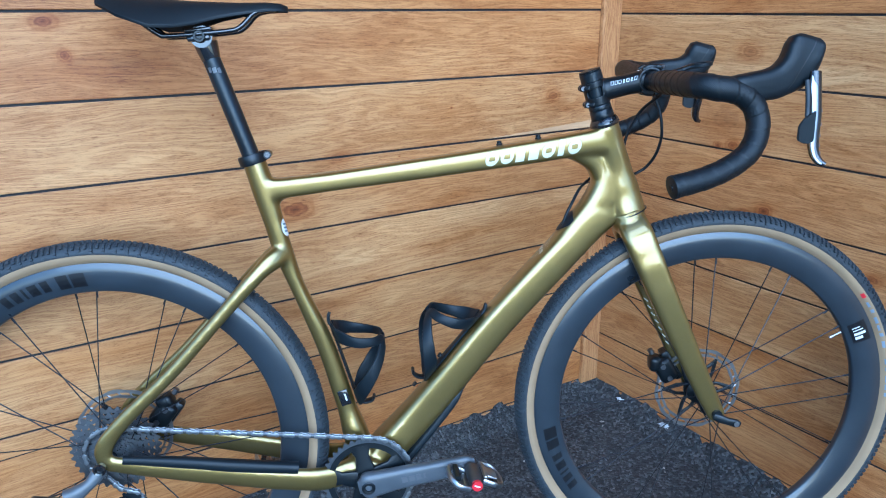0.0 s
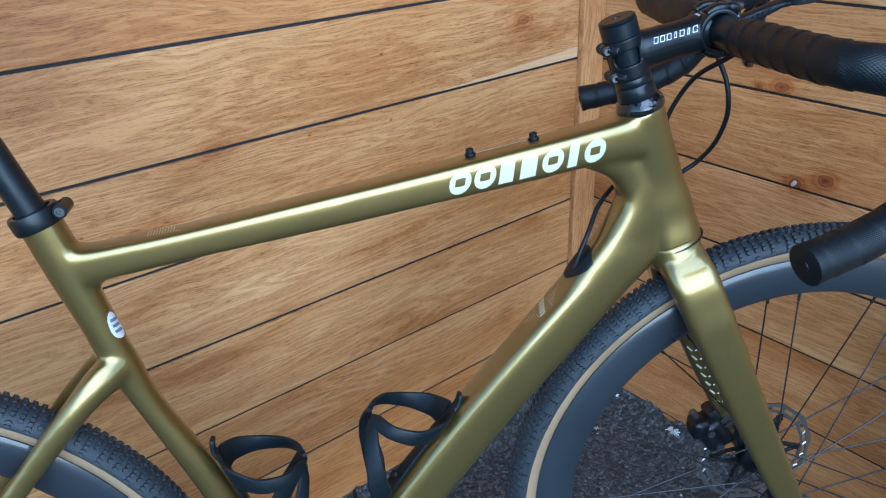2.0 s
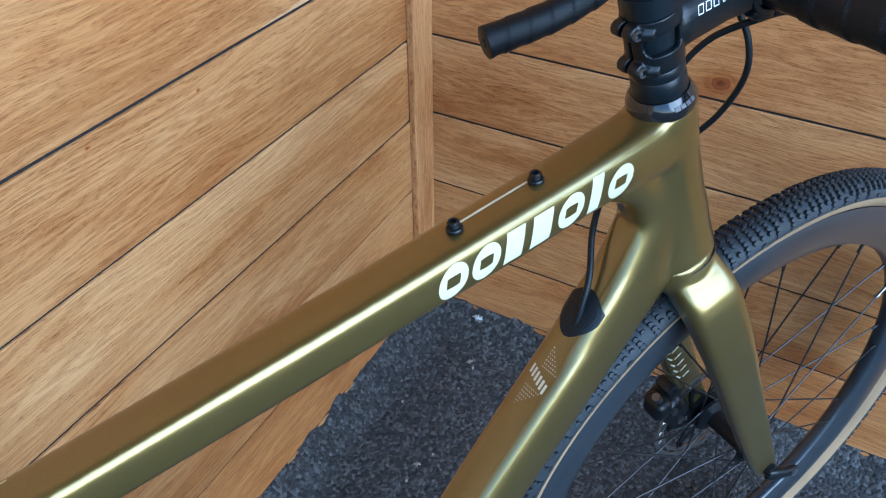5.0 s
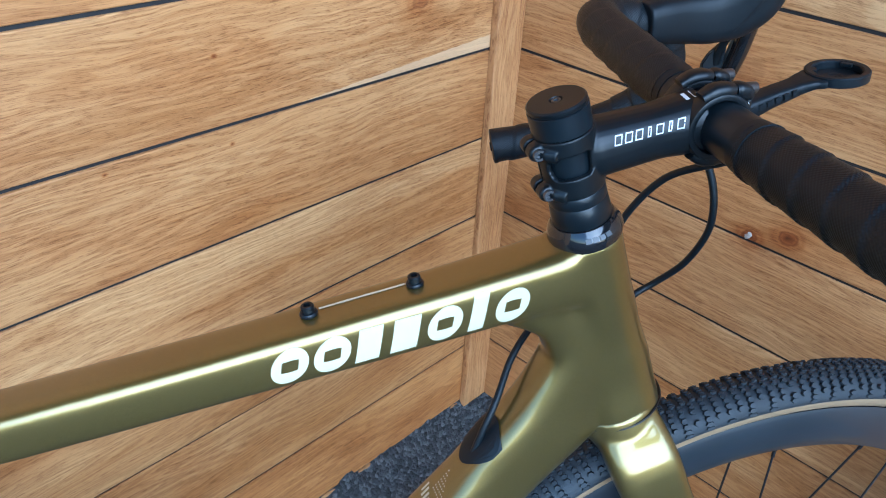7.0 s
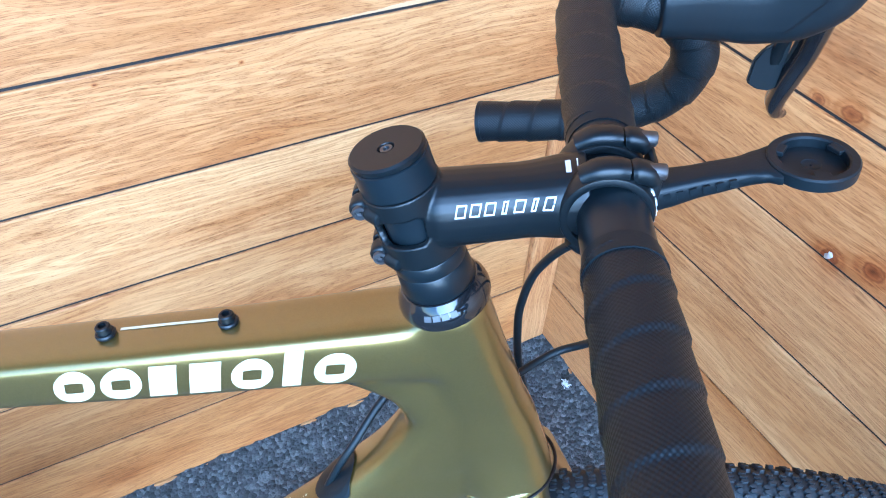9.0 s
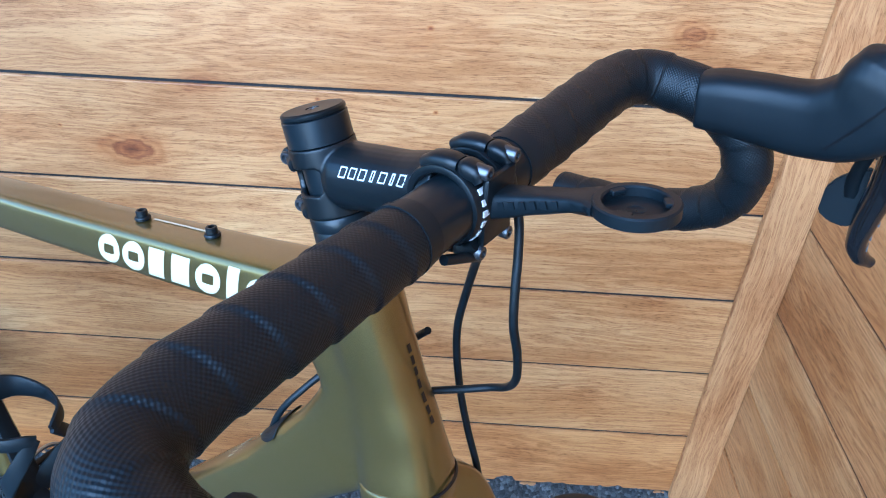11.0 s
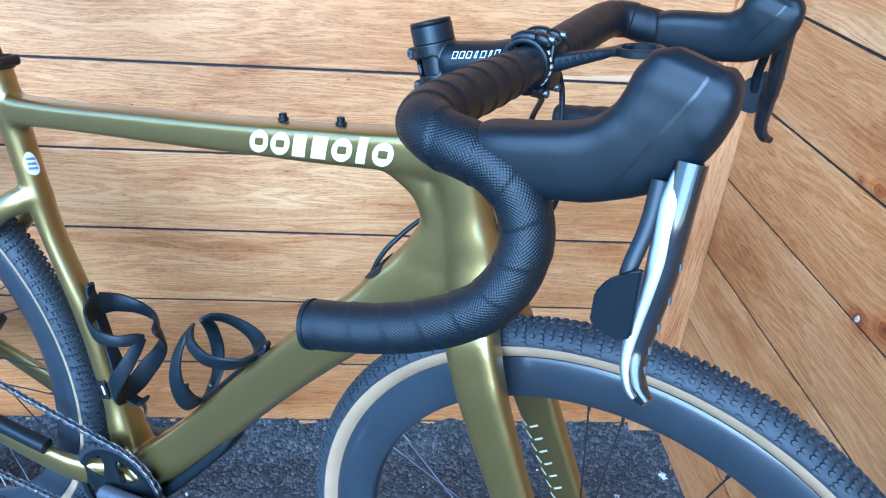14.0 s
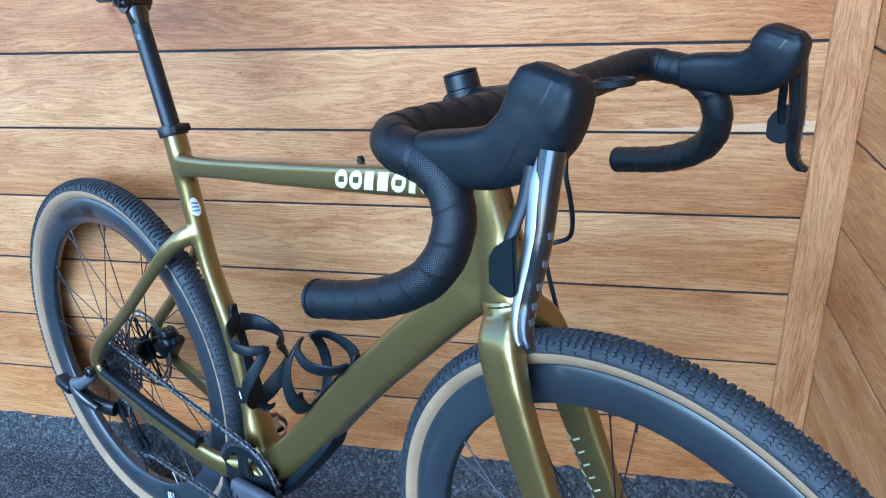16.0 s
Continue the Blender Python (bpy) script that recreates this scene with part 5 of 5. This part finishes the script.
sweep(bm, [p0, p0.lerp(p1, .5), p0.lerp(p1, .9), p1, p1 + sd * .012], [(.0137, .0137)] * 3 + [(.0137, .0137), (.012, .014)], 28)
post = part("seat_post", bm, CARBON, bike, "satin black carbon seat post")
bm = bmesh.new()
for k in range(3):
    block(bm, .006, .0008, .008, Matrix.Translation(p0.lerp(p1, .86) + Vector((-.008 + k * .008, -.0138, 0))) @ Matrix.Rotation(radians(-15), 4, "Y"))
ob = part("post_mark", bm, GREYPRINT, post, "grey print as plain bars", False)
sw = ob.modifiers.new("lie_on", "SHRINKWRAP")
sw.target, sw.offset, sw.wrap_method = post, 0.0004, "NEAREST_SURFACEPOINT"
bm = bmesh.new()
rod(bm, (.203, -.019, 1.009), (.203, .019, 1.009), .0165, 24)
sweep(bm, [(.212, 0, .975), (.209, 0, .988), (.206, 0, 1.000)], [(.0135, .0140), (.016, .0165), (.017, .018)], 24)
block(bm, .040, .050, .007, Matrix.Translation((.200, 0, 1.0185)) @ Matrix.Rotation(radians(-4), 4, "Y"), .003)
block(bm, .034, .048, .009, Matrix.Translation((.200, 0, 1.0065)) @ Matrix.Rotation(radians(-4), 4, "Y"), .003)
part("saddle_clamp", bm, GLOSS, post, "glossy black saddle clamp")
bm = bmesh.new()
lathe(bm, [(.0085, -.019), (.0095, -.0235), (.0080, -.0265), (.0055, -.0265), (.0045, -.0240), (.0005, -.0240), (.0005, -.019)], 24)
part("saddle_bolt", bm, BLACK, post, "", m=Matrix.Translation((.2015, 0, 1.009)))
# saddle: shell and cover, lofted across
bm = bmesh.new()
stations = [(.062, .030, 1.076, .016), (.070, .060, 1.076, .020), (.10, .071, 1.073, .034), (.14, .066, 1.067, .043), (.17, .054, 1.064, .040), (.20, .040, 1.062, .033), (.23, .030, 1.061, .024), (.26, .024, 1.060, .018), (.30, .020, 1.060, .013), (.322, .016, 1.058, .011), (.332, .006, 1.054, .008)]
rings = []
for x, hw, zt, sk in stations:
    ring = []
    for k in range(21):
        a = math.pi * k / 20
        yy = -hw * math.cos(a)
        ring.append(bm.verts.new((x, yy, zt - sk * (abs(math.cos(a)) ** 2.6) - .003 * math.exp(-(yy / .012) ** 2))))
    under = [bm.verts.new((x, -hw * .97 * math.cos(math.pi * k / 10), zt - sk - .004 + (sk * .6) * math.sin(math.pi * k / 10))) for k in range(10, -1, -1)]
    rings.append(ring + under)
for r0, r1 in zip(rings, rings[1:]):
    k = len(r0)
    for j in range(k):
        bm.faces.new((r0[j], r0[(j + 1) % k], r1[(j + 1) % k], r1[j]))
bm.faces.new(rings[0][::-1])
bm.faces.new(rings[-1])
saddle = part("saddle", bm, RUBBER, bike, "black short-nosed racing saddle", angle=60)
for s in (-1, 1):
    bm = bmesh.new()
    pipe(bm, curve([(.315, s * .010, 1.046), (.298, s * .015, 1.045), (.282, s * .018, 1.040), (.262, s * .021, 1.0215), (.240, s * .022, 1.0155), (.160, s * .022, 1.0105), (.142, s * .024, 1.014), (.110, s * .032, 1.040), (.095, s * .036, 1.046)], 6), .0038, 10)
    part("saddle_rail", bm, GLOSS, saddle, "glossy black saddle rail")


# ---- bottle cages ----
def cage(origin, t, nrm, label):
    """A cage on a tube: origin at its foot, t up the tube, nrm away from the tube."""
    t, nrm = Vector(t).normalized(), Vector(nrm).normalized()
    side = t.cross(nrm)
    o = Vector(origin)

    def P(phi, s, r=.0385):
        a = radians(phi)
        return o + t * s + nrm * (.0400 - r * math.cos(a)) + side * (r * math.sin(a))
    bm = bmesh.new()
    # back plate with hooked tab
    sweep(bm, curve([P(0, -.022, .037), P(0, 0, .0385), P(0, .07, .0385), P(0, .118, .0385), P(0, .132, .0405), P(0, .142, .0375), P(0, .146, .0345)], 4), lerp_sizes([(.007, .0022), (.013, .0024), (.009, .0024), (.0085, .0024), (.0075, .0028), (.0065, .003), (.005, .0025)], 4), 10, side, 3)
    body = part("bottle_cage", bm, PLASTIC, bike, label)
    # two open wings: a band from the back round to the front, and an arm from its tip down to the foot
    for s in (-1, 1):
        bm = bmesh.new()
        pa = [P(s * 6, .116), P(s * 40, .108), P(s * 80, .094), P(s * 120, .084), P(s * 150, .080), P(s * 166, .076)]
        sweep(bm, curve(pa, 5), lerp_sizes([(.0150, .0028), (.0125, .0028), (.0095, .0028), (.0080, .0028), (.0078, .0028), (.0060, .0026)], 5), 12, t, 3)
        part("cage_band", bm, PLASTIC, body, "")
        bm = bmesh.new()
        pa = [P(s * 164, .078), P(s * 146, .066), P(s * 120, .048), P(s * 90, .028), P(s * 56, .008), P(s * 26, -.008), P(s * 6, -.014)]
        sweep(bm, curve(pa, 5), lerp_sizes([(.0065, .0026), (.0080, .0028), (.0090, .0028), (.0105, .0028), (.0125, .0028), (.014, .0028), (.013, .0028)], 5), 12, t, 3)
        part("cage_arm", bm, PLASTIC, body, "")
    bm = bmesh.new()
    sweep(bm, curve([P(0, -.020, .037), P(0, -.027, .028), P(0, -.028, .016), P(0, -.022, .010)], 4), [(.009, .0025)] * 13, 10, side, 3)
    part("cage_foot", bm, PLASTIC, body, "")
    return body


cage((.3985, 0, .418), (-.264, 0, .964), (.964, 0, .264), "black plastic bottle cage on the seat tube")
cage((.5390, 0, .4460), (.660, 0, .751), (-.751, 0, .660), "black plastic bottle cage on the down tube")


# ---- drivetrain ----
def cog(bm, r, teeth, y, thick, hole, depth=.0035):
    k = teeth * 4
    prof = [r, r, r - depth, r - depth]
    rows = []
    for j in range(k):
        w = 2 * math.pi * j / k
        ro = prof[j % 4]
        rows.append([bm.verts.new((q * math.cos(w), yy, q * math.sin(w))) for q, yy in ((hole, y - thick), (ro, y - thick), (ro, y + thick), (hole, y + thick))])
    for j in range(k):
        a, c_ = rows[j], rows[(j + 1) % k]
        for i in range(4):
            bm.faces.new((a[i], a[(i + 1) % 4], c_[(i + 1) % 4], c_[i]))


bm = bmesh.new()
lathe(bm, [(.020, -.014), (.030, -.018), (.024, -.034), (.016, -.046), (.010, -.046), (.010, -.014)], 32)
cassette = part("cassette", bm, PLASTIC, bike, "grey steel twelve-speed cassette", False, m=pose(0, 0, AXLE))
for i, teeth in enumerate((36, 32, 28, 24, 21, 19, 17, 15, 13, 12, 11, 10)):
    bm = bmesh.new()
    cog(bm, teeth * .00202 + .0015, teeth, -.0145 - i * .00295, .0008, .012 if teeth < 16 else teeth * .00202 - .0095, .0052)
    part("cog", bm, COG if i % 2 else DARKSTEEL, cassette, "", False, m=pose(0, .0, AXLE) @ Matrix.Rotation(i * .37, 4, "Y"))
BB = Vector((.415, 0, .271))
bm = bmesh.new()
cog(bm, .0785, 40, -.0445, .0017, .0670, .0045)
ringo = part("chainring", bm, COG, bike, "grey toothed chainring", False, m=pose(*BB))
bm = bmesh.new()
lathe(bm, [(.0690, -.0472), (.0690, -.0425), (.0600, -.0425), (.0590, -.0472)], 64)
for k in range(5):
    w = 2 * math.pi * k / 5 + .5
    sweep(bm, [(.018 * math.cos(w), -.047, .018 * math.sin(w)), (.045 * math.cos(w), -.0455, .045 * math.sin(w)), (.064 * math.cos(w), -.0448, .064 * math.sin(w))], [(.0050, .017), (.0040, .0115), (.0028, .019)], 12, (0, 1, 0), 3)
part("ring_spider", bm, BLACK, ringo, "black chainring spider", m=pose(*BB))
CD = Vector((.983, 0, .183))
for s, d_ in ((-1, 1), (1, -1)):
    bm = bmesh.new()
    a = [BB + Vector((0, s * .062, 0)) - CD * (d_ * .016), BB + Vector((0, s * .064, 0)), BB + CD * (d_ * .05) + Vector((0, s * .066, 0)), BB + CD * (d_ * .11) + Vector((0, s * .072, 0)), BB + CD * (d_ * .165) + Vector((0, s * .077, 0)), BB + CD * (d_ * .184) + Vector((0, s * .077, 0))]
    sweep(bm, curve(a, 5), lerp_sizes([(.006, .012), (.011, .0235), (.0105, .0200), (.009, .0175), (.0075, .0160), (.0045, .009)], 5), 18, (0, 1, 0), 3)
    arm = part("crank_arm", bm, CRANK, bike, "satin dark grey crank arm")
    bm = bmesh.new()
    q = BB + Vector((0, s * .0735, 0))
    lathe(bm, [(.0105, 0), (.0115, s * .002), (.0095, s * .0035), (.006, s * .003), (.005, s * .0005), (.0005, s * .0005), (.0005, 0)], 24)
    part("crank_bolt", bm, BLACK, arm, "", m=Matrix.Translation(q))
    bm = bmesh.new()
    for k in range(5):
        q = BB + CD * (d_ * (.062 + k * .0125)) + Vector((0, s * (.0775 + k * .0006), 0))
        block(bm, .0095, .0012, .0095, Matrix.Translation(q) @ Matrix.Rotation(radians(-10.5), 4, "Y"))
    part("crank_mark", bm, GREYPRINT, arm, "grey print as plain bars", False)
    # pedal
    q = BB + CD * (d_ * .1725)
    pm = Matrix.Translation(q + Vector((.004, s * .116, -.002))) @ Matrix.Rotation(radians(30), 4, "Y")
    bm = bmesh.new()
    rod(bm, q + Vector((0, s * .074, 0)), q + Vector((0, s * .098, 0)), .0075, 16)
    sweep(bm, [pm @ Vector((0, -.026 * s, 0)), pm @ Vector((0, -.022 * s, 0)), pm @ Vector((0, .020 * s, 0)), pm @ Vector((0, .026 * s, 0))], [(.010, .010), (.0125, .0125), (.0120, .0120), (.009, .009)], 18, (1, 0, 0))
    pedal = part("pedal", bm, DARKSTEEL, bike, "dark steel clip-in pedal")
    for sg in (-1, 1):
        bm = bmesh.new()
        pts = [pm @ Vector((sg * .006, -.027, sg * .011)), pm @ Vector((sg * .026, -.029, sg * .013)), pm @ Vector((sg * .040, -.018, sg * .011)), pm @ Vector((sg * .044, 0, sg * .010)), pm @ Vector((sg * .040, .018, sg * .011)), pm @ Vector((sg * .026, .029, sg * .013)), pm @ Vector((sg * .006, .027, sg * .011))]
        sweep(bm, curve(pts, 5), [(.0050, .0026)] * 31, 10, pm.to_3x3() @ Vector((0, 0, 1)), 2.6)
        part("pedal_hoop", bm, STEEL, pedal, "polished steel hoop", m=None)
        bm = bmesh.new()
        block(bm, .022, .030, .005, pm @ Matrix.Translation((sg * .020, 0, sg * .0155)) @ Matrix.Rotation(radians(-8 * sg), 4, "Y"), .0022)
        block(bm, .008, .044, .007, pm @ Matrix.Translation((sg * .010, 0, sg * .0145)), .003)
        part("binding", bm, STEEL, pedal, "steel binding plate")
        bm = bmesh.new()
        rod(bm, pm @ Vector((sg * .030, -.020, sg * .006)), pm @ Vector((sg * .030, .020, sg * .006)), .0048, 12)
        part("spring", bm, BLACK, pedal, "black binding spring")
    bm = bmesh.new()
    a_ = pm @ Vector((0, s * .0255, 0))
    rod(bm, a_, a_ + Vector((0, s * .006, 0)), .0088, 20)
    cap_ = part("pedal_cap", bm, RED, pedal, "red pedal end cap")
    bm = bmesh.new()
    block(bm, .010, .0008, .0022, Matrix.Translation(a_ + Vector((0, s * .0064, 0))) @ Matrix.Rotation(radians(20), 4, "Y"))
    part("cap_print", bm, WHITE, cap_, "", False)
# bottom bracket cups
bm = bmesh.new()
lathe(bm, [(.0205, -.043), (.0205, -.058), (.012, -.058), (.012, .058), (.0205, .058), (.0205, .043)], 32)
part("bottom_bracket", bm, BLACK, bike, "black bottom bracket cups", m=pose(*BB))

# chain
UP_, LO_ = Vector((.020, 0, .262)), Vector((.072, 0, .196))
CY = -.0445
loop = []
rc, rr_ = .0440, .0768
th = math.asin((rr_ - rc) / (BB - Vector((0, 0, AXLE))).length)
base_ang = math.atan2(BB.z - AXLE, BB.x)
ct = base_ang + math.pi / 2 + th * 1.0
for k in range(15):
    w = math.pi * 1.38 - (math.pi * 1.38 - ct) * k / 14
    loop.append(Vector((rc * math.cos(w), -.033, AXLE + rc * math.sin(w))))
for k in range(25):
    w = ct - (ct + 1.75) * k / 24
    loop.append(Vector((BB.x + rr_ * math.cos(w), CY, BB.z + rr_ * math.sin(w))))
loop += [Vector((.092, -.036, .1855))]
for k in range(8):
    w = -1.2 - 2.4 * k / 7
    loop.append(LO_ + Vector((.021 * math.cos(w), -.035, .021 * math.sin(w))))
for k in range(8):
    w = -.6 + 2.6 * k / 7
    loop.append(UP_ + Vector((.020 * math.cos(w), -.034, .020 * math.sin(w))))
dens = []
for a, c_ in zip(loop, loop[1:] + loop[:1]):
    k = max(1, int((c_ - a).length / .001))
    dens += [a.lerp(c_, j / k) for j in range(k)]
links = [dens[0]]
for p in dens:
    if (p - links[-1]).length >= .0127:
        links.append(p)
inner = bmesh.new()
outer = bmesh.new()
for i, (a, c_) in enumerate(zip(links, links[1:])):
    t = (c_ - a).normalized()
    bm = outer if i % 2 else inner
    off = .0034 if i % 2 else .0023
    for sg in (-1, 1):
        sweep(bm, [a - t * .0035 + Vector((0, sg * off, 0)), a + Vector((0, sg * off, 0)), a.lerp(c_, .5) + Vector((0, sg * off, 0)), c_ + Vector((0, sg * off, 0)), c_ + t * .0035 + Vector((0, sg * off, 0))],
              [(.0006, .0020), (.0006, .0040), (.0006, .0026), (.0006, .0040), (.0006, .0020)], 8)
    rod(inner, a + Vector((0, -.0036, 0)), a + Vector((0, .0036, 0)), .0036, 8)
    rod(outer, a + Vector((0, -.0046, 0)), a + Vector((0, .0046, 0)), .0018, 6)
ch = part("chain", outer, CHAIN, bike, "grey steel bicycle chain", False)
ch["kind"] = "stuff"
part("chain_core", inner, DARKSTEEL, ch, "darker inner links and rollers", False)["kind"] = "stuff"

# rear derailleur
bm = bmesh.new()
sweep(bm, curve([(-.008, -.066, .345), (-.016, -.070, .334), (-.028, -.075, .322), (-.046, -.080, .311), (-.062, -.083, .306)], 5), lerp_sizes([(.0075, .010), (.0085, .011), (.0095, .0095), (.011, .0125), (.011, .0135)], 5), 18, (0, 1, 0), 2.6)
rd = part("rear_derailleur", bm, CRANK, bike, "dark grey electronic rear derailleur")
for x, z, r_ in ((-.008, .347, .0105), (-.046, .303, .0075)):
    bm = bmesh.new()
    lathe(bm, [(r_ * .9, -.070), (r_, -.0785), (r_ * .8, -.0815), (r_ * .5, -.0805), (r_ * .42, -.077), (.0005, -.077), (.0005, -.070)], 24)
    part("pivot_bolt", bm, GLOSS if r_ > .01 else STEEL, rd, "", m=pose(x, -.006 if r_ < .01 else 0, z))
bm = bmesh.new()
block(bm, .052, .026, .022, pose(-.094, -.084, .297, 0, 10, 0), .007, 3)
part("battery", bm, CARBON, rd, "dark grey derailleur battery")
bm = bmesh.new()
sweep(bm, curve([(-.060, -.090, .304), (-.040, -.091, .296), (-.018, -.086, .284), (.000, -.078, .272)], 5), lerp_sizes([(.0045, .0085), (.0050, .0100), (.0050, .0090), (.0045, .0075)], 5), 14, (0, 1, 0), 3.0)
part("outer_link", bm, DARKSTEEL, rd, "dark grey outer parallelogram link")
bm = bmesh.new()
sweep(bm, curve([(-.060, -.076, .292), (-.034, -.070, .277), (-.008, -.060, .266), (.014, -.050, .262)], 5), lerp_sizes([(.008, .011), (.010, .013), (.011, .015), (.010, .015)], 5), 16, (0, 1, 0), 2.8)
part("knuckle", bm, BLACK, rd, "black lower knuckle")
for yy in (-.0445, -.0285):
    bm = bmesh.new()
    sweep(bm, curve([(.008, yy, .272), (.020, yy, .255), (.045, yy, .225), (.068, yy, .200), (.078, yy, .190)], 4), lerp_sizes([(.0013, .008), (.0013, .013), (.0013, .008), (.0013, .011), (.0013, .007)], 4), 10)
    part("cage_plate", bm, BLACK, rd, "")
for p, tt in ((UP_, 12), (LO_, 14)):
    bm = bmesh.new()
    cog(bm, .021, tt, -.0365, .0012, .004, .004)
    part("jockey_wheel", bm, PLASTIC, rd, "black jockey wheel", False, m=Matrix.Translation(p))

# brake calipers
for m, p, rot, label in ((FORK, Vector((.982, .050, .392)), -32, "black front disc brake caliper"), (Matrix(), Vector((.066, .050, .380)), 38, "black rear disc brake caliper")):
    bm = bmesh.new()
    pm = m @ Matrix.Translation(p) @ Matrix.Rotation(radians(rot), 4, "Y")
    block(bm, .036, .038, .050, pm, .010, 3)
    block(bm, .024, .030, .030, pm @ Matrix.Translation((-.010, -.004, .022)) @ Matrix.Rotation(radians(30), 4, "Y"), .008, 3)
    block(bm, .016, .026, .066, pm @ Matrix.Translation((.014, .004, 0)), .005)
    cal = part("brake_caliper", bm, BLACK, bike, label)
    bm = bmesh.new()
    for zz in (-.014, .014):
        rod(bm, pm @ Vector((-.002, -.0225, zz)), pm @ Vector((-.002, -.0185, zz)), .0050, 14)
    rod(bm, pm @ Vector((-.006, -.010, .044)), pm @ Vector((-.006, -.010, .054)), .005, 12)
    part("caliper_bolt", bm, DARKSTEEL, cal, "")
bm = bmesh.new()
pipe(bm, curve([(.905, .046, .660), (.922, .053, .600), (.948, .058, .535), (.968, .058, .480), (.976, .050, .455)], 6), .0024, 10)
part("brake_hose", bm, PLASTIC, bike, "black hose along the fork leg", m=FORK)
# front axle lever and end
bm = bmesh.new()
rod(bm, (1.042, -.068, AXLE), (1.042, -.055, AXLE), .0085, 18)
sweep(bm, curve([(1.036, -.0665, .350), (1.046, -.0690, .3465), (1.060, -.0715, .3420), (1.074, -.0725, .3380), (1.081, -.0725, .3360)], 5), lerp_sizes([(.0030, .0060), (.0042, .0078), (.0040, .0066), (.0040, .0074), (.0026, .0046)], 5), 16, (0, 1, 0), 2.8)
axl = part("axle_lever", bm, BLACK, fork, "black thru-axle lever", m=FORK)
bm = bmesh.new()
rod(bm, (1.0735, -.0775, .3382), (1.0735, -.0755, .3382), .0046, 16)
part("axle_end", bm, STEEL, axl, "", m=FORK)
# pale chevrons inside the left fork leg
for k in range(7):
    bm = bmesh.new()
    z = .530 - k * .0145
    x = .9215 + (.555 - z) * .535
    for sg in (-1, 1):
        sweep(bm, [(x + .005 + sg * (.0018 + .0027 * j), .0380, z + .0022 * j) for j in range(4)], [(.0006, .0012)] * 4, 4)
    ob = part("chevron", bm, CREAM, fork, "pale chevron", False, m=FORK)
    sw = ob.modifiers.new("lie_on", "SHRINKWRAP")
    sw.target, sw.offset, sw.wrap_method = fork, 0.0006, "NEAREST_SURFACEPOINT"


# ---- small litter on the ground ----
def fluff(x, y, size, label, name="feather", mat=FEATHER, cat="feather", h=-.012):
    bm = bmesh.new()
    rnd = random.Random(int(x * 1000) + 7)
    for k in range(26):
        a = rnd.uniform(0, 6.28)
        l_ = size * rnd.uniform(.35, 1)
        z = rnd.uniform(.15, .5) * size
        sweep(bm, curve([(0, 0, .002), (.5 * l_ * math.cos(a), .5 * l_ * math.sin(a), z), (l_ * math.cos(a + .3), l_ * math.sin(a + .3), z * .6)], 3), lerp_sizes([(.0012, .0004), (size * .10, .0005), (.0008, .0003)], 3), 5, (0, 0, 1))
    ob = part(name, bm, mat, None, "", False)
    ob.location = (x, y, h)
    return tagged(ob, label, cat)


fluff(-.0255, -.279, .019, "small white feather lying on the asphalt by the wall", h=.010)
fluff(-.0215, -.123, .013, "tuft of white fluff on the asphalt near the corner", "fluff", FEATHER, "fluff", .012)
rnd = random.Random(5)
for k in range(46):
    bm = bmesh.new()
    r_ = rnd.uniform(.0018, .0042)
    bmesh.ops.create_icosphere(bm, subdivisions=1, radius=r_, matrix=pose(0, 0, r_ * .5) @ Matrix.Diagonal((1, rnd.uniform(.6, 1), rnd.uniform(.5, .8), 1)))
    for v in bm.verts:
        v.co += Vector((rnd.uniform(-1, 1), rnd.uniform(-1, 1), rnd.uniform(-1, 1))) * r_ * .2
    ob = part("pebble", bm, STONE, None, "", False)
    ob.location = (rnd.uniform(-1.3, -.08), rnd.uniform(-.85, -.08), -.016)
    tagged(ob, "tiny pale pebble on the asphalt", "pebble", "grit on the asphalt")
for x, y in ((-.112, -.150), (-.36, -.175), (-1.45, -.62), (-.60, -.55)):
    fluff(x, y, .007, "crumpled pale dry leaf scrap on asphalt", "leaf_scrap", STONE, "leaf")
